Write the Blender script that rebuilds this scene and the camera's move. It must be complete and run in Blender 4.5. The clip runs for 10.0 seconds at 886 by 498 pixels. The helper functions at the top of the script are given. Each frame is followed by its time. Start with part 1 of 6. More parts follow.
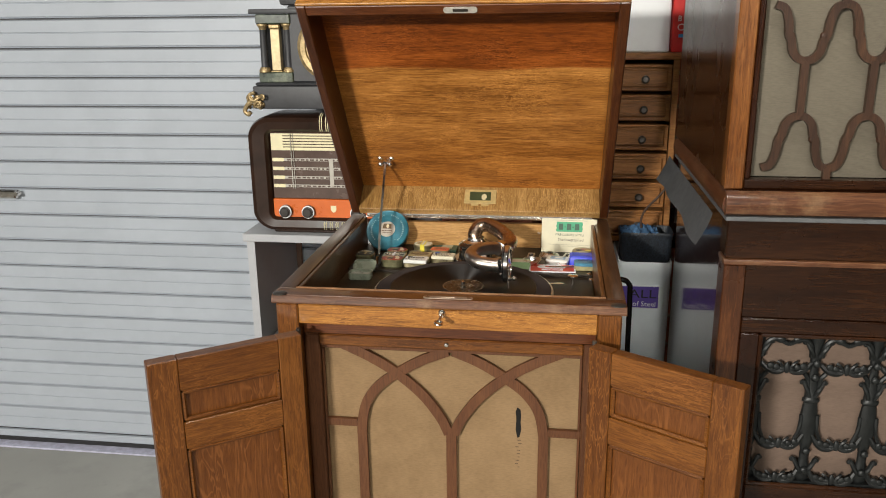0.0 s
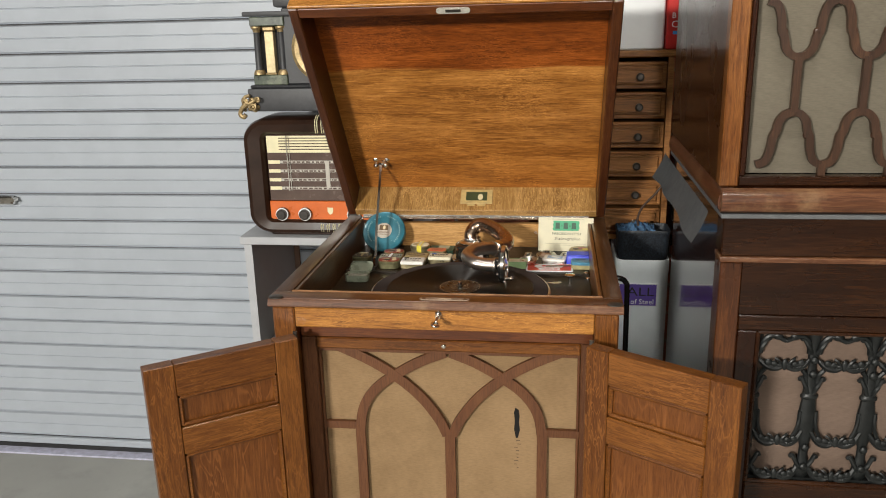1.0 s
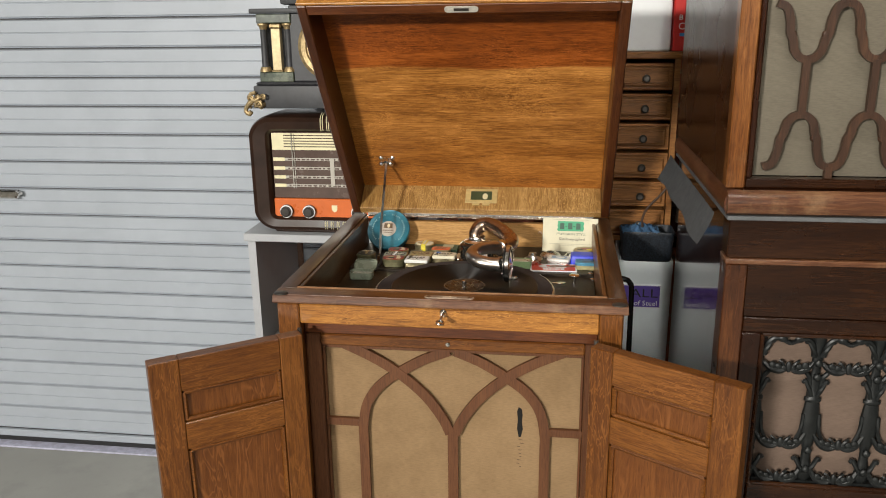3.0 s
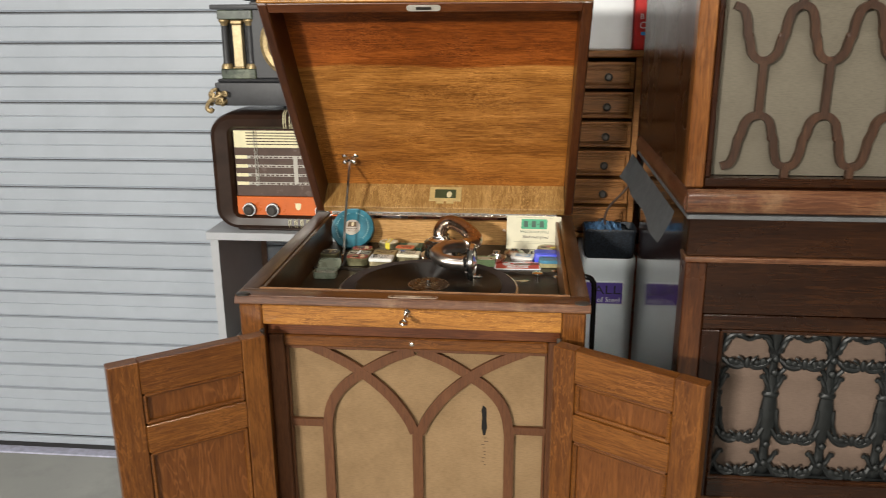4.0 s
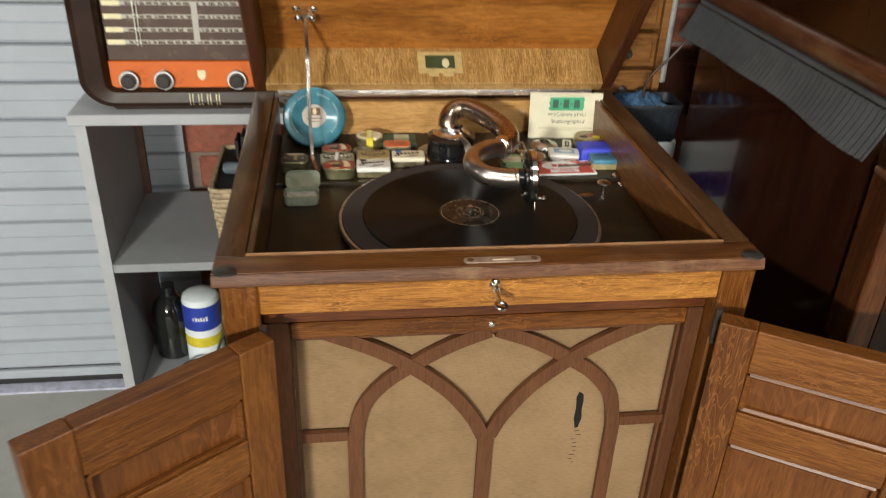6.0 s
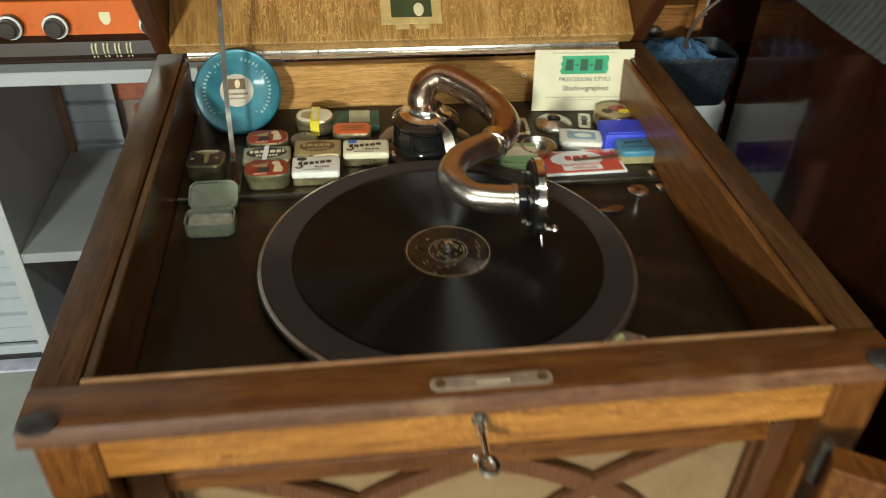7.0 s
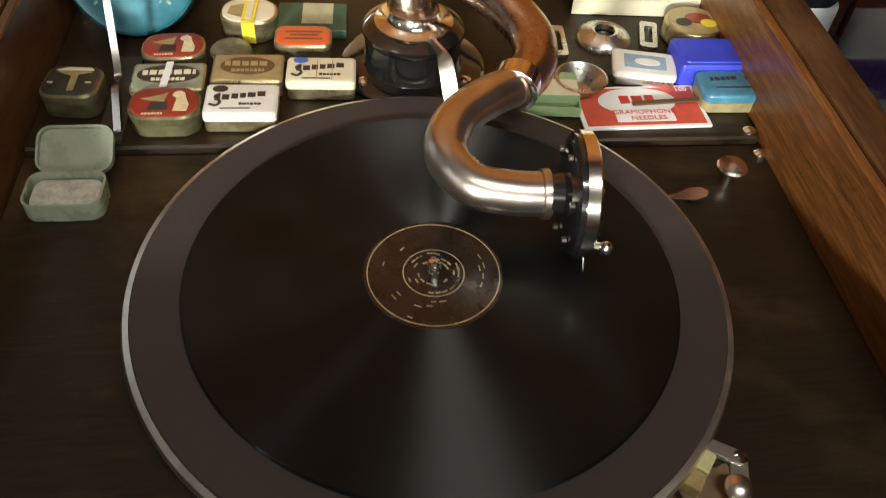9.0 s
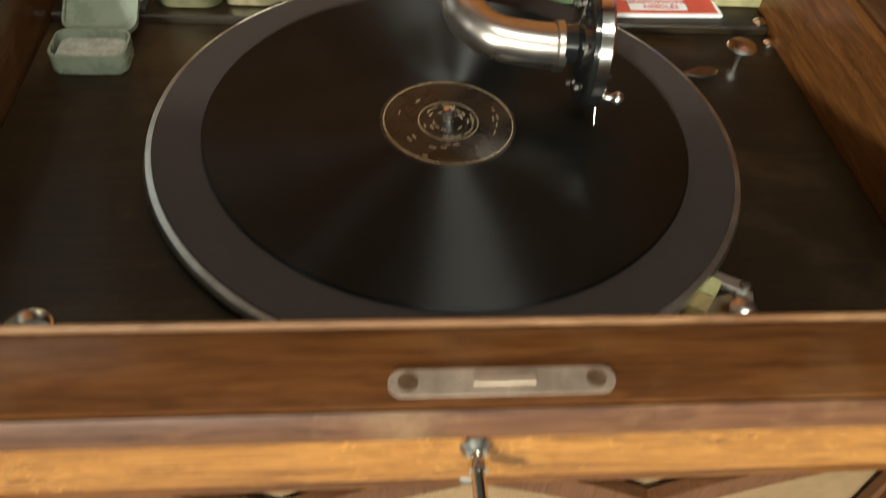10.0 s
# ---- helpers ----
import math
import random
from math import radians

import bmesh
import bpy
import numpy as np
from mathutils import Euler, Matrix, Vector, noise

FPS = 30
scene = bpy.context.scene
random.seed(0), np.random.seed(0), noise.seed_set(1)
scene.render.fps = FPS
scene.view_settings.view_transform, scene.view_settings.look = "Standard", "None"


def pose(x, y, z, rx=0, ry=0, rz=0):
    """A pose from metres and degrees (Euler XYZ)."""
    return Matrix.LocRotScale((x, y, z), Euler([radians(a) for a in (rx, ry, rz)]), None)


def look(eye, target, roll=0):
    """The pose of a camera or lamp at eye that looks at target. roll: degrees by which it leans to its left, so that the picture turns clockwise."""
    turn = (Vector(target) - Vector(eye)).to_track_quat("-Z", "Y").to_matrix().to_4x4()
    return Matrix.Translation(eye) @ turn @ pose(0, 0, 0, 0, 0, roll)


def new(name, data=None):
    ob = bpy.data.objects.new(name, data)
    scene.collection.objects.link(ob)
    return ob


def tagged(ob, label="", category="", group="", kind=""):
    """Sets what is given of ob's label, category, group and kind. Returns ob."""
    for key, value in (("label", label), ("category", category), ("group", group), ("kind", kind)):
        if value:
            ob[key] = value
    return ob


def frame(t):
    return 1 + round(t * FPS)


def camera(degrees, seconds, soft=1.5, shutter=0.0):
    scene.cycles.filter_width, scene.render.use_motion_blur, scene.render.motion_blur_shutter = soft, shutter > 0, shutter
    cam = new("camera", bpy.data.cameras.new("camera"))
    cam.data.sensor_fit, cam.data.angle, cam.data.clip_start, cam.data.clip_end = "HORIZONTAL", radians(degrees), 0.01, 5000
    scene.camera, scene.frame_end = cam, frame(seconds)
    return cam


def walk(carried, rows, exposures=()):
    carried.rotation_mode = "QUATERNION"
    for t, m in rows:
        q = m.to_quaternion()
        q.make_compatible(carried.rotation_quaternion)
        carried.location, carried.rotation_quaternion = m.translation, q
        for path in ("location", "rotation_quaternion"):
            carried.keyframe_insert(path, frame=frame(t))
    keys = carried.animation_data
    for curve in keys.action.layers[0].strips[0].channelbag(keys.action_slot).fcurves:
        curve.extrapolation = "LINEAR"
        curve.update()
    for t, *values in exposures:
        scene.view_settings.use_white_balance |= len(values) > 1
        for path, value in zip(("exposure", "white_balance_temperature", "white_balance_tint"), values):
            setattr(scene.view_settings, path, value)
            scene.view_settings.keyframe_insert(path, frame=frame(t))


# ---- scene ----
cam = camera(57.5, 10.0, soft=1.0, shutter=0.5)
PATH = [
    (0, (0.154, -1.098, 1.381), (-0.117, 0.802, 0.819), -0.7),
    (0.5, (0.155, -1.096, 1.382), (-0.116, 0.803, 0.817), -1.0),
    (1, (0.16, -1.094, 1.384), (-0.111, 0.805, 0.819), -1.5),
    (1.5, (0.154, -1.096, 1.381), (-0.123, 0.802, 0.813), -1.5),
    (2, (0.153, -1.097, 1.381), (-0.122, 0.802, 0.817), -1.0),
    (2.5, (0.153, -1.097, 1.38), (-0.123, 0.802, 0.817), -0.8),
    (4, (0.158, -1.094, 1.388), (-0.033, 0.811, 0.811), -0.4),
    (4.2, (0.168, -1.067, 1.394), (0.073, 0.833, 0.778), 0.3),
    (4.5, (0.101, -1.028, 1.429), (0.208, 0.833, 0.705), 2.6),
    (5, (-0.067, -0.88, 1.457), (0.163, 0.942, 0.666), 4.1),
    (5.5, (-0.16, -0.746, 1.405), (0.081, 1.053, 0.567), 3.1),
    (5.7, (-0.167, -0.703, 1.381), (0.079, 1.071, 0.491), 2.8),
    (6.8, (-0.078, -0.374, 1.329), (0.147, 1.235, 0.163), 1.4),
    (7, (-0.08, -0.307, 1.324), (0.149, 1.282, 0.131), 1.7),
    (7.5, (-0.086, -0.141, 1.293), (0.152, 1.372, 0.008), 2.0),
    (8, (-0.063, -0.07, 1.276), (0.16, 1.344, -0.12), 2.3),
    (8.5, (-0.046, -0.041, 1.254), (0.163, 1.317, -0.198), 3.4),
    (9, (-0.038, -0.048, 1.243), (0.171, 1.283, -0.236), 4.9),
    (9.5, (-0.037, -0.071, 1.228), (0.169, 1.252, -0.258), 5.6),
    (10, (-0.045, -0.117, 1.193), (0.152, 1.231, -0.272), 5.7),
]
walk(cam, [(t, look(eye, target, roll)) for t, eye, target, roll in PATH], exposures=((0.0, -0.14, 6500, 10), (4.4, -0.12, 6500, 10), (5.0, -0.02, 6500, 9), (5.6, -0.10, 6500, 10), (7.0, -0.14, 6400, -4), (7.9, -0.02, 6400, -4), (8.6, 0.12, 6500, 6), (9.4, 0.56, 6550, 7), (10.0, 0.38, 6400, -1)))

# ---- light ----
world = bpy.data.worlds.new("world")
world.use_nodes = True
scene.world = world
world.node_tree.nodes["Background"].inputs[0].default_value = (0.8, 0.9, 1.0, 1)
world.node_tree.nodes["Background"].inputs[1].default_value = 0.010
scene.view_settings.exposure = 0.0


def area(name, m, sx, sy, watts, colour):
    d = bpy.data.lights.new(name, "AREA")
    d.shape, d.size, d.size_y, d.energy, d.color = "RECTANGLE", sx, sy, watts, colour
    ob = new(name, d)
    ob.matrix_basis = m
    return ob


TUBE = (1.0, 0.96, 0.88)
# ceiling battens of the garage: far behind to the left, behind, by the roller door, and one across overhead
area("tube_light", look((-2.0, -5.3, 2.45), (0.0, 0.3, 1.0)), 0.50, 0.25, 385, TUBE)
area("tube_light", look((0.50, -4.1, 2.60), (0.2, 0.3, 0.9)), 0.12, 1.2, 78, TUBE)
area("tube_light", look((-3.0, -1.1, 2.60), (-0.6, 0.9, 0.9)), 0.12, 1.2, 7, (0.95, 0.97, 1.0))
area("tube_light", pose(0.34, -0.75, 2.70), 0.9, 0.12, 20, TUBE)

# ---- materials ----


def nt(name):
    m = bpy.data.materials.new(name)
    m.use_nodes = True
    t = m.node_tree
    return m, t, t.nodes["Principled BSDF"]


def node(t, kind, **kw):
    n = t.nodes.new(kind)
    for k, v in kw.items():
        n.inputs[k.replace("_", " ")].default_value = v
    return n


def mapping(t, scale, shift=True):
    co = t.nodes.new("ShaderNodeTexCoord")
    mp = t.nodes.new("ShaderNodeMapping")
    mp.inputs["Scale"].default_value = scale
    t.links.new(co.outputs["Object"], mp.inputs["Vector"])
    if shift:
        inf = t.nodes.new("ShaderNodeObjectInfo")
        mul = t.nodes.new("ShaderNodeMath")
        mul.operation = "MULTIPLY"
        mul.inputs[1].default_value = 37.0
        t.links.new(inf.outputs["Random"], mul.inputs[0])
        cmb = t.nodes.new("ShaderNodeCombineXYZ")
        for k in range(3):
            t.links.new(mul.outputs[0], cmb.inputs[k])
        t.links.new(cmb.outputs[0], mp.inputs["Location"])
    return mp


def ramp(t, stops):
    r = t.nodes.new("ShaderNodeValToRGB")
    e = r.color_ramp.elements
    while len(e) < len(stops):
        e.new(0.5)
    for el, (p, c) in zip(e, stops):
        el.position = p
        el.color = (*c, 1) if len(c) == 3 else c
    return r


def wood(name, dark, mid, light, axis, fine=1.0, rough=0.35, fleck=0.0, coat=0.25, wear=0.0, flake=1.0):
    """Varnished wood, grain along the axis: broad tone, growth lines, pores and, in oak, pale ray flakes."""
    m, t, b = nt(name)
    k = "xyz".index(axis)
    s1, s2, s3, s4 = [16 * fine] * 3, [750.0] * 3, [130.0 / flake] * 3, [200 * fine] * 3
    s1[k], s2[k], s3[k], s4[k] = 2.5 * fine, 45.0, 24.0 / flake, 16.0 * fine
    n1 = node(t, "ShaderNodeTexNoise", Scale=1.0, Detail=6.0, Roughness=0.62, Distortion=0.8)
    t.links.new(mapping(t, s1).outputs[0], n1.inputs["Vector"])
    n4 = node(t, "ShaderNodeTexNoise", Scale=1.0, Detail=3.0, Roughness=0.6, Distortion=1.5)
    t.links.new(mapping(t, s4).outputs[0], n4.inputs["Vector"])
    av = t.nodes.new("ShaderNodeMixRGB")
    av.inputs[0].default_value = 0.5
    t.links.new(n1.outputs["Fac"], av.inputs[1])
    t.links.new(n4.outputs["Fac"], av.inputs[2])
    r1 = ramp(t, [(0.36, dark), (0.50, mid), (0.64, light)])
    t.links.new(av.outputs[0], r1.inputs[0])
    n2 = node(t, "ShaderNodeTexNoise", Scale=1.0, Detail=2.0, Roughness=0.5, Distortion=0.7)
    t.links.new(mapping(t, s2).outputs[0], n2.inputs["Vector"])
    r2 = ramp(t, [(0.36, (0.36, 0.28, 0.22)), (0.49, (1, 1, 1))])
    t.links.new(n2.outputs["Fac"], r2.inputs[0])
    mix = t.nodes.new("ShaderNodeMixRGB")
    mix.blend_type = "MULTIPLY"
    mix.inputs[0].default_value = 0.4
    t.links.new(r1.outputs[0], mix.inputs[1])
    t.links.new(r2.outputs[0], mix.inputs[2])
    last = mix
    if fleck:
        n3 = node(t, "ShaderNodeTexNoise", Scale=1.0, Detail=1.5, Roughness=0.5, Distortion=1.6)
        t.links.new(mapping(t, s3).outputs[0], n3.inputs["Vector"])
        r3 = ramp(t, [(0.455, (0, 0, 0)), (0.485, (fleck,) * 3), (0.515, (0, 0, 0)), (0.585, (0, 0, 0)), (0.615, (fleck,) * 3), (0.66, (0, 0, 0))])
        t.links.new(n3.outputs["Fac"], r3.inputs[0])
        # flakes come and go in patches
        n6 = node(t, "ShaderNodeTexNoise", Scale=11.0, Detail=2.0)
        t.links.new(mapping(t, (1, 1, 1)).outputs[0], n6.inputs["Vector"])
        r6 = ramp(t, [(0.42, (0.15, 0.15, 0.15)), (0.60, (1, 1, 1))])
        t.links.new(n6.outputs["Fac"], r6.inputs[0])
        pa = t.nodes.new("ShaderNodeMixRGB")
        pa.blend_type = "MULTIPLY"
        pa.inputs[0].default_value = 1.0
        t.links.new(r3.outputs[0], pa.inputs[1])
        t.links.new(r6.outputs[0], pa.inputs[2])
        fl = t.nodes.new("ShaderNodeMixRGB")
        fl.inputs[2].default_value = (*[min(1, c * 1.5 + 0.008) for c in light], 1)
        t.links.new(pa.outputs[0], fl.inputs[0])
        t.links.new(last.outputs[0], fl.inputs[1])
        last = fl
    if wear:
        n7 = node(t, "ShaderNodeTexNoise", Scale=16.0, Detail=6.0, Roughness=0.7)
        t.links.new(mapping(t, (1, 1, 1)).outputs[0], n7.inputs["Vector"])
        r4 = ramp(t, [(0.52, (0, 0, 0)), (0.70, (wear,) * 3)])
        t.links.new(n7.outputs["Fac"], r4.inputs[0])
        we = t.nodes.new("ShaderNodeMixRGB")
        we.inputs[2].default_value = (0.36, 0.23, 0.12, 1)
        t.links.new(r4.outputs[0], we.inputs[0])
        t.links.new(last.outputs[0], we.inputs[1])
        last = we
    t.links.new(last.outputs[0], b.inputs["Base Color"])
    n5 = node(t, "ShaderNodeTexNoise", Scale=9.0, Detail=4.0)
    t.links.new(mapping(t, (1, 1, 1)).outputs[0], n5.inputs["Vector"])
    mr = t.nodes.new("ShaderNodeMapRange")
    mr.inputs["To Min"].default_value, mr.inputs["To Max"].default_value = rough - 0.08, rough + 0.14
    t.links.new(n5.outputs["Fac"], mr.inputs["Value"])
    t.links.new(mr.outputs[0], b.inputs["Roughness"])
    bu = t.nodes.new("ShaderNodeBump")
    bu.inputs["Strength"].default_value, bu.inputs["Distance"].default_value = 0.25, 0.0006
    t.links.new(n2.outputs["Fac"], bu.inputs["Height"])
    t.links.new(bu.outputs[0], b.inputs["Normal"])
    b.inputs["Specular IOR Level"].default_value = 0.32
    b.inputs["Coat Weight"].default_value = coat
    b.inputs["Coat Roughness"].default_value = 0.12
    return m


def plain(name, colour, rough=0.5, metal=0.0, vary=0.18, scale=40.0, bump=0.0, coat=0.0, dirt=None, stretch=(1, 1, 1)):
    """A painted, moulded or metal surface with blotches and fine grain."""
    m, t, b = nt(name)
    n1 = node(t, "ShaderNodeTexNoise", Scale=scale, Detail=6.0, Roughness=0.65)
    t.links.new(mapping(t, stretch).outputs[0], n1.inputs["Vector"])
    lo = [max(0.0, c * (1 - vary)) for c in colour]
    hi = [min(1.0, c * (1 + vary)) for c in colour]
    r1 = ramp(t, [(0.35, lo), (0.65, hi)])
    t.links.new(n1.outputs["Fac"], r1.inputs[0])
    last = r1
    if dirt:
        n2 = node(t, "ShaderNodeTexNoise", Scale=scale * 0.25, Detail=7.0, Roughness=0.75)
        t.links.new(mapping(t, stretch).outputs[0], n2.inputs["Vector"])
        r2 = ramp(t, [(0.52, (0, 0, 0)), (0.72, (0.7, 0.7, 0.7))])
        t.links.new(n2.outputs["Fac"], r2.inputs[0])
        mx = t.nodes.new("ShaderNodeMixRGB")
        mx.inputs[2].default_value = (*dirt, 1)
        t.links.new(r2.outputs[0], mx.inputs[0])
        t.links.new(last.outputs[0], mx.inputs[1])
        last = mx
    t.links.new(last.outputs[0], b.inputs["Base Color"])
    mr = t.nodes.new("ShaderNodeMapRange")
    mr.inputs["To Min"].default_value, mr.inputs["To Max"].default_value = max(0.03, rough - 0.1), min(1, rough + 0.1)
    t.links.new(n1.outputs["Fac"], mr.inputs["Value"])
    t.links.new(mr.outputs[0], b.inputs["Roughness"])
    b.inputs["Metallic"].default_value = metal
    b.inputs["Coat Weight"].default_value = coat
    if bump:
        bu = t.nodes.new("ShaderNodeBump")
        bu.inputs["Strength"].default_value, bu.inputs["Distance"].default_value = 0.5, bump
        t.links.new(n1.outputs["Fac"], bu.inputs["Height"])
        t.links.new(bu.outputs[0], b.inputs["Normal"])
    return m


def cloth_mat(name, colour, stain, freq=1400.0):
    """Woven speaker cloth."""
    m, t, b = nt(name)
    mp = mapping(t, (1, 1, 1), False)
    w1 = node(t, "ShaderNodeTexWave", Scale=freq / 6.0, Distortion=1.5)
    w1.bands_direction = "X"
    w2 = node(t, "ShaderNodeTexWave", Scale=freq / 6.0, Distortion=1.5)
    w2.bands_direction = "Z"
    t.links.new(mp.outputs[0], w1.inputs["Vector"])
    t.links.new(mp.outputs[0], w2.inputs["Vector"])
    add = t.nodes.new("ShaderNodeMath")
    t.links.new(w1.outputs["Fac"], add.inputs[0])
    t.links.new(w2.outputs["Fac"], add.inputs[1])
    n1 = node(t, "ShaderNodeTexNoise", Scale=7.0, Detail=8.0, Roughness=0.7)
    t.links.new(mp.outputs[0], n1.inputs["Vector"])
    r1 = ramp(t, [(0.35, stain), (0.6, colour)])
    t.links.new(n1.outputs["Fac"], r1.inputs[0])
    n2 = node(t, "ShaderNodeTexNoise", Scale=1.0, Detail=3.0)
    t.links.new(mapping(t, (120, 900, 700), False).outputs[0], n2.inputs["Vector"])
    r2 = ramp(t, [(0.3, (0.72, 0.72, 0.72)), (0.6, (1, 1, 1))])
    t.links.new(n2.outputs["Fac"], r2.inputs[0])
    mx = t.nodes.new("ShaderNodeMixRGB")
    mx.blend_type, mx.inputs[0].default_value = "MULTIPLY", 0.6
    t.links.new(r1.outputs[0], mx.inputs[1])
    t.links.new(r2.outputs[0], mx.inputs[2])
    t.links.new(mx.outputs[0], b.inputs["Base Color"])
    b.inputs["Roughness"].default_value = 0.85
    bu = t.nodes.new("ShaderNodeBump")
    bu.inputs["Strength"].default_value, bu.inputs["Distance"].default_value = 0.4, 0.0004
    t.links.new(add.outputs[0], bu.inputs["Height"])
    t.links.new(bu.outputs[0], b.inputs["Normal"])
    return m


OAK = ((0.070, 0.021, 0.004), (0.128, 0.042, 0.007), (0.205, 0.076, 0.014))
LIDOAK = ((0.17, 0.058, 0.009), (0.36, 0.136, 0.023), (0.60, 0.26, 0.058))
oak_x = wood("oak_grain_x", *OAK, "x", fleck=0.5, coat=0.12)
oak_z = wood("oak_grain_z", *OAK, "z", fleck=0.5, flake=1.5, coat=0.12)
oak_gold = wood("oak_golden", (0.17, 0.062, 0.012), (0.34, 0.138, 0.027), (0.52, 0.245, 0.055), "x", fleck=0.5, rough=0.34, flake=0.7)
oak_panel = wood("oak_door_panel", (0.095, 0.030, 0.006), (0.135, 0.044, 0.009), (0.18, 0.064, 0.014), "z", fine=0.6, fleck=0.5, coat=0.12, flake=4.0)
lid_oak = wood("oak_lid_panel", *LIDOAK, "x", fine=1.2, fleck=0.6, rough=0.42, coat=0.08, flake=0.6)
def tint_bands(m, coord, span, stops):
    """Tint a wood in bands across one coordinate."""
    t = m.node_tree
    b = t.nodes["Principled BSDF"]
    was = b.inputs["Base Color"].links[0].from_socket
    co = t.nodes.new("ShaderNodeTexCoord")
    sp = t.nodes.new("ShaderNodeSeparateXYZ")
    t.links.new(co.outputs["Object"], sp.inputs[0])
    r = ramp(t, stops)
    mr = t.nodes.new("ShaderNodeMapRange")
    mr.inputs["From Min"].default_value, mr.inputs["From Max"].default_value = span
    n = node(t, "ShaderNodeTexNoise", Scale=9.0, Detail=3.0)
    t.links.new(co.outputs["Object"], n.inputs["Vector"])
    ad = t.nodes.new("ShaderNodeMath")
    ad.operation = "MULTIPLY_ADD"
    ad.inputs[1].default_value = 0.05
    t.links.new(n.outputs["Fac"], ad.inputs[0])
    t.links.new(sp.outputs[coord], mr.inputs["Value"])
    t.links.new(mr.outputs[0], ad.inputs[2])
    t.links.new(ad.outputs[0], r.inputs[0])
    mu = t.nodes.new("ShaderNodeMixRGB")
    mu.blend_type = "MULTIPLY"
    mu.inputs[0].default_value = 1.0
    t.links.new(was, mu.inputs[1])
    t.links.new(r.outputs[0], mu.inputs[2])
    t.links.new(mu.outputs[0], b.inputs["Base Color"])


# lid panel: redder and darker from about 0.7 of its depth to the front
tint_bands(lid_oak, "Y", (0.0, -0.5), [(0.0, (0.92, 0.86, 0.78)), (0.30, (0.95, 0.92, 0.88)), (0.36, (1.0, 1.02, 1.1)), (0.695, (0.98, 1.0, 1.05)), (0.705, (0.66, 0.42, 0.28)), (1.0, (0.52, 0.31, 0.20))])
band_oak = wood("oak_band", (0.20, 0.095, 0.025), (0.36, 0.20, 0.06), (0.52, 0.32, 0.12), "z", fine=1.1, fleck=0.7, rough=0.45, coat=0.05, flake=0.8)
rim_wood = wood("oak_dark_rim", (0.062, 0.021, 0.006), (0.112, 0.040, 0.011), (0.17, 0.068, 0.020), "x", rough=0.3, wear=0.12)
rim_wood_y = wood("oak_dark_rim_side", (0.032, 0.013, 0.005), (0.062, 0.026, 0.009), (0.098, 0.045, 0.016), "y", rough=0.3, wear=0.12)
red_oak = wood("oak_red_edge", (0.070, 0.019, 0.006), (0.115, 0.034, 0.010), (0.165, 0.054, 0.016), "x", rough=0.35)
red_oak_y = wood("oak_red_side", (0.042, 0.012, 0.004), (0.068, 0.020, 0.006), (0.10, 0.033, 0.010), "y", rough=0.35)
deck_wood = wood("deck_dark_wood", (0.009, 0.0055, 0.0022), (0.015, 0.0092, 0.0036), (0.024, 0.0145, 0.0055), "x", rough=0.42, coat=0.06, wear=0.07)
lattice_wood = wood("lattice_brown", (0.092, 0.034, 0.013), (0.110, 0.042, 0.016), (0.132, 0.052, 0.020), "z", rough=0.5, coat=0.05)
mahogany = wood("mahogany_dark", (0.012, 0.0034, 0.0011), (0.023, 0.0072, 0.0021), (0.042, 0.0145, 0.0042), "x", rough=0.24, coat=0.15)
mahogany_z = wood("mahogany_dark_upright", (0.013, 0.0035, 0.0012), (0.022, 0.0062, 0.0021), (0.035, 0.0108, 0.0037), "z", rough=0.24, coat=0.15)
mahogany_gloss = wood("mahogany_polished_side", (0.018, 0.005, 0.0025), (0.030, 0.009, 0.004), (0.045, 0.014, 0.006), "z", rough=0.12, coat=1.0)
mahogany_gloss.node_tree.nodes["Principled BSDF"].inputs["Coat Roughness"].default_value = 0.07
mahogany_gloss.node_tree.nodes["Principled BSDF"].inputs["Coat IOR"].default_value = 1.55
mahogany_gold = wood("mahogany_golden_post", (0.09, 0.028, 0.007), (0.17, 0.060, 0.014), (0.27, 0.11, 0.03), "z", rough=0.28, coat=0.4, wear=0.15)
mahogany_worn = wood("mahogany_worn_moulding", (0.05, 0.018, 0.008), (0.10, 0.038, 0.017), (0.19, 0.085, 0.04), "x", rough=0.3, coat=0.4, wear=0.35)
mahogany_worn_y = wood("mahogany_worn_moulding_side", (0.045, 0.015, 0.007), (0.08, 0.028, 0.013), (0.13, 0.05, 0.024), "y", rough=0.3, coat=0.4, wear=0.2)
drawer_oak = wood("drawer_front_wood", (0.14, 0.056, 0.014), (0.25, 0.105, 0.029), (0.36, 0.165, 0.052), "x", rough=0.42, wear=0.12)
grille_cloth = cloth_mat("gold_grille_cloth", (0.285, 0.180, 0.088), (0.22, 0.135, 0.062))
speaker_cloth = cloth_mat("grey_speaker_cloth", (0.145, 0.124, 0.090), (0.122, 0.104, 0.075))
pink_cloth = cloth_mat("brown_speaker_cloth", (0.165, 0.112, 0.082), (0.135, 0.092, 0.068))
nickel = plain("nickel", (0.80, 0.77, 0.72), 0.16, 1.0, 0.12, 60)
copper_nickel = plain("worn_nickel_over_copper", (0.60, 0.53, 0.47), 0.30, 1.0, 0.18, 18, dirt=(0.80, 0.78, 0.74))
dark_metal = plain("dark_metal", (0.10, 0.09, 0.08), 0.4, 0.8, 0.3, 60)
brass = plain("old_brass", (0.52, 0.36, 0.13), 0.35, 1.0, 0.25, 90, bump=0.0003)
gilt = plain("gilt_ornament", (0.40, 0.30, 0.16), 0.5, 0.8, 0.3, 120, bump=0.0012)
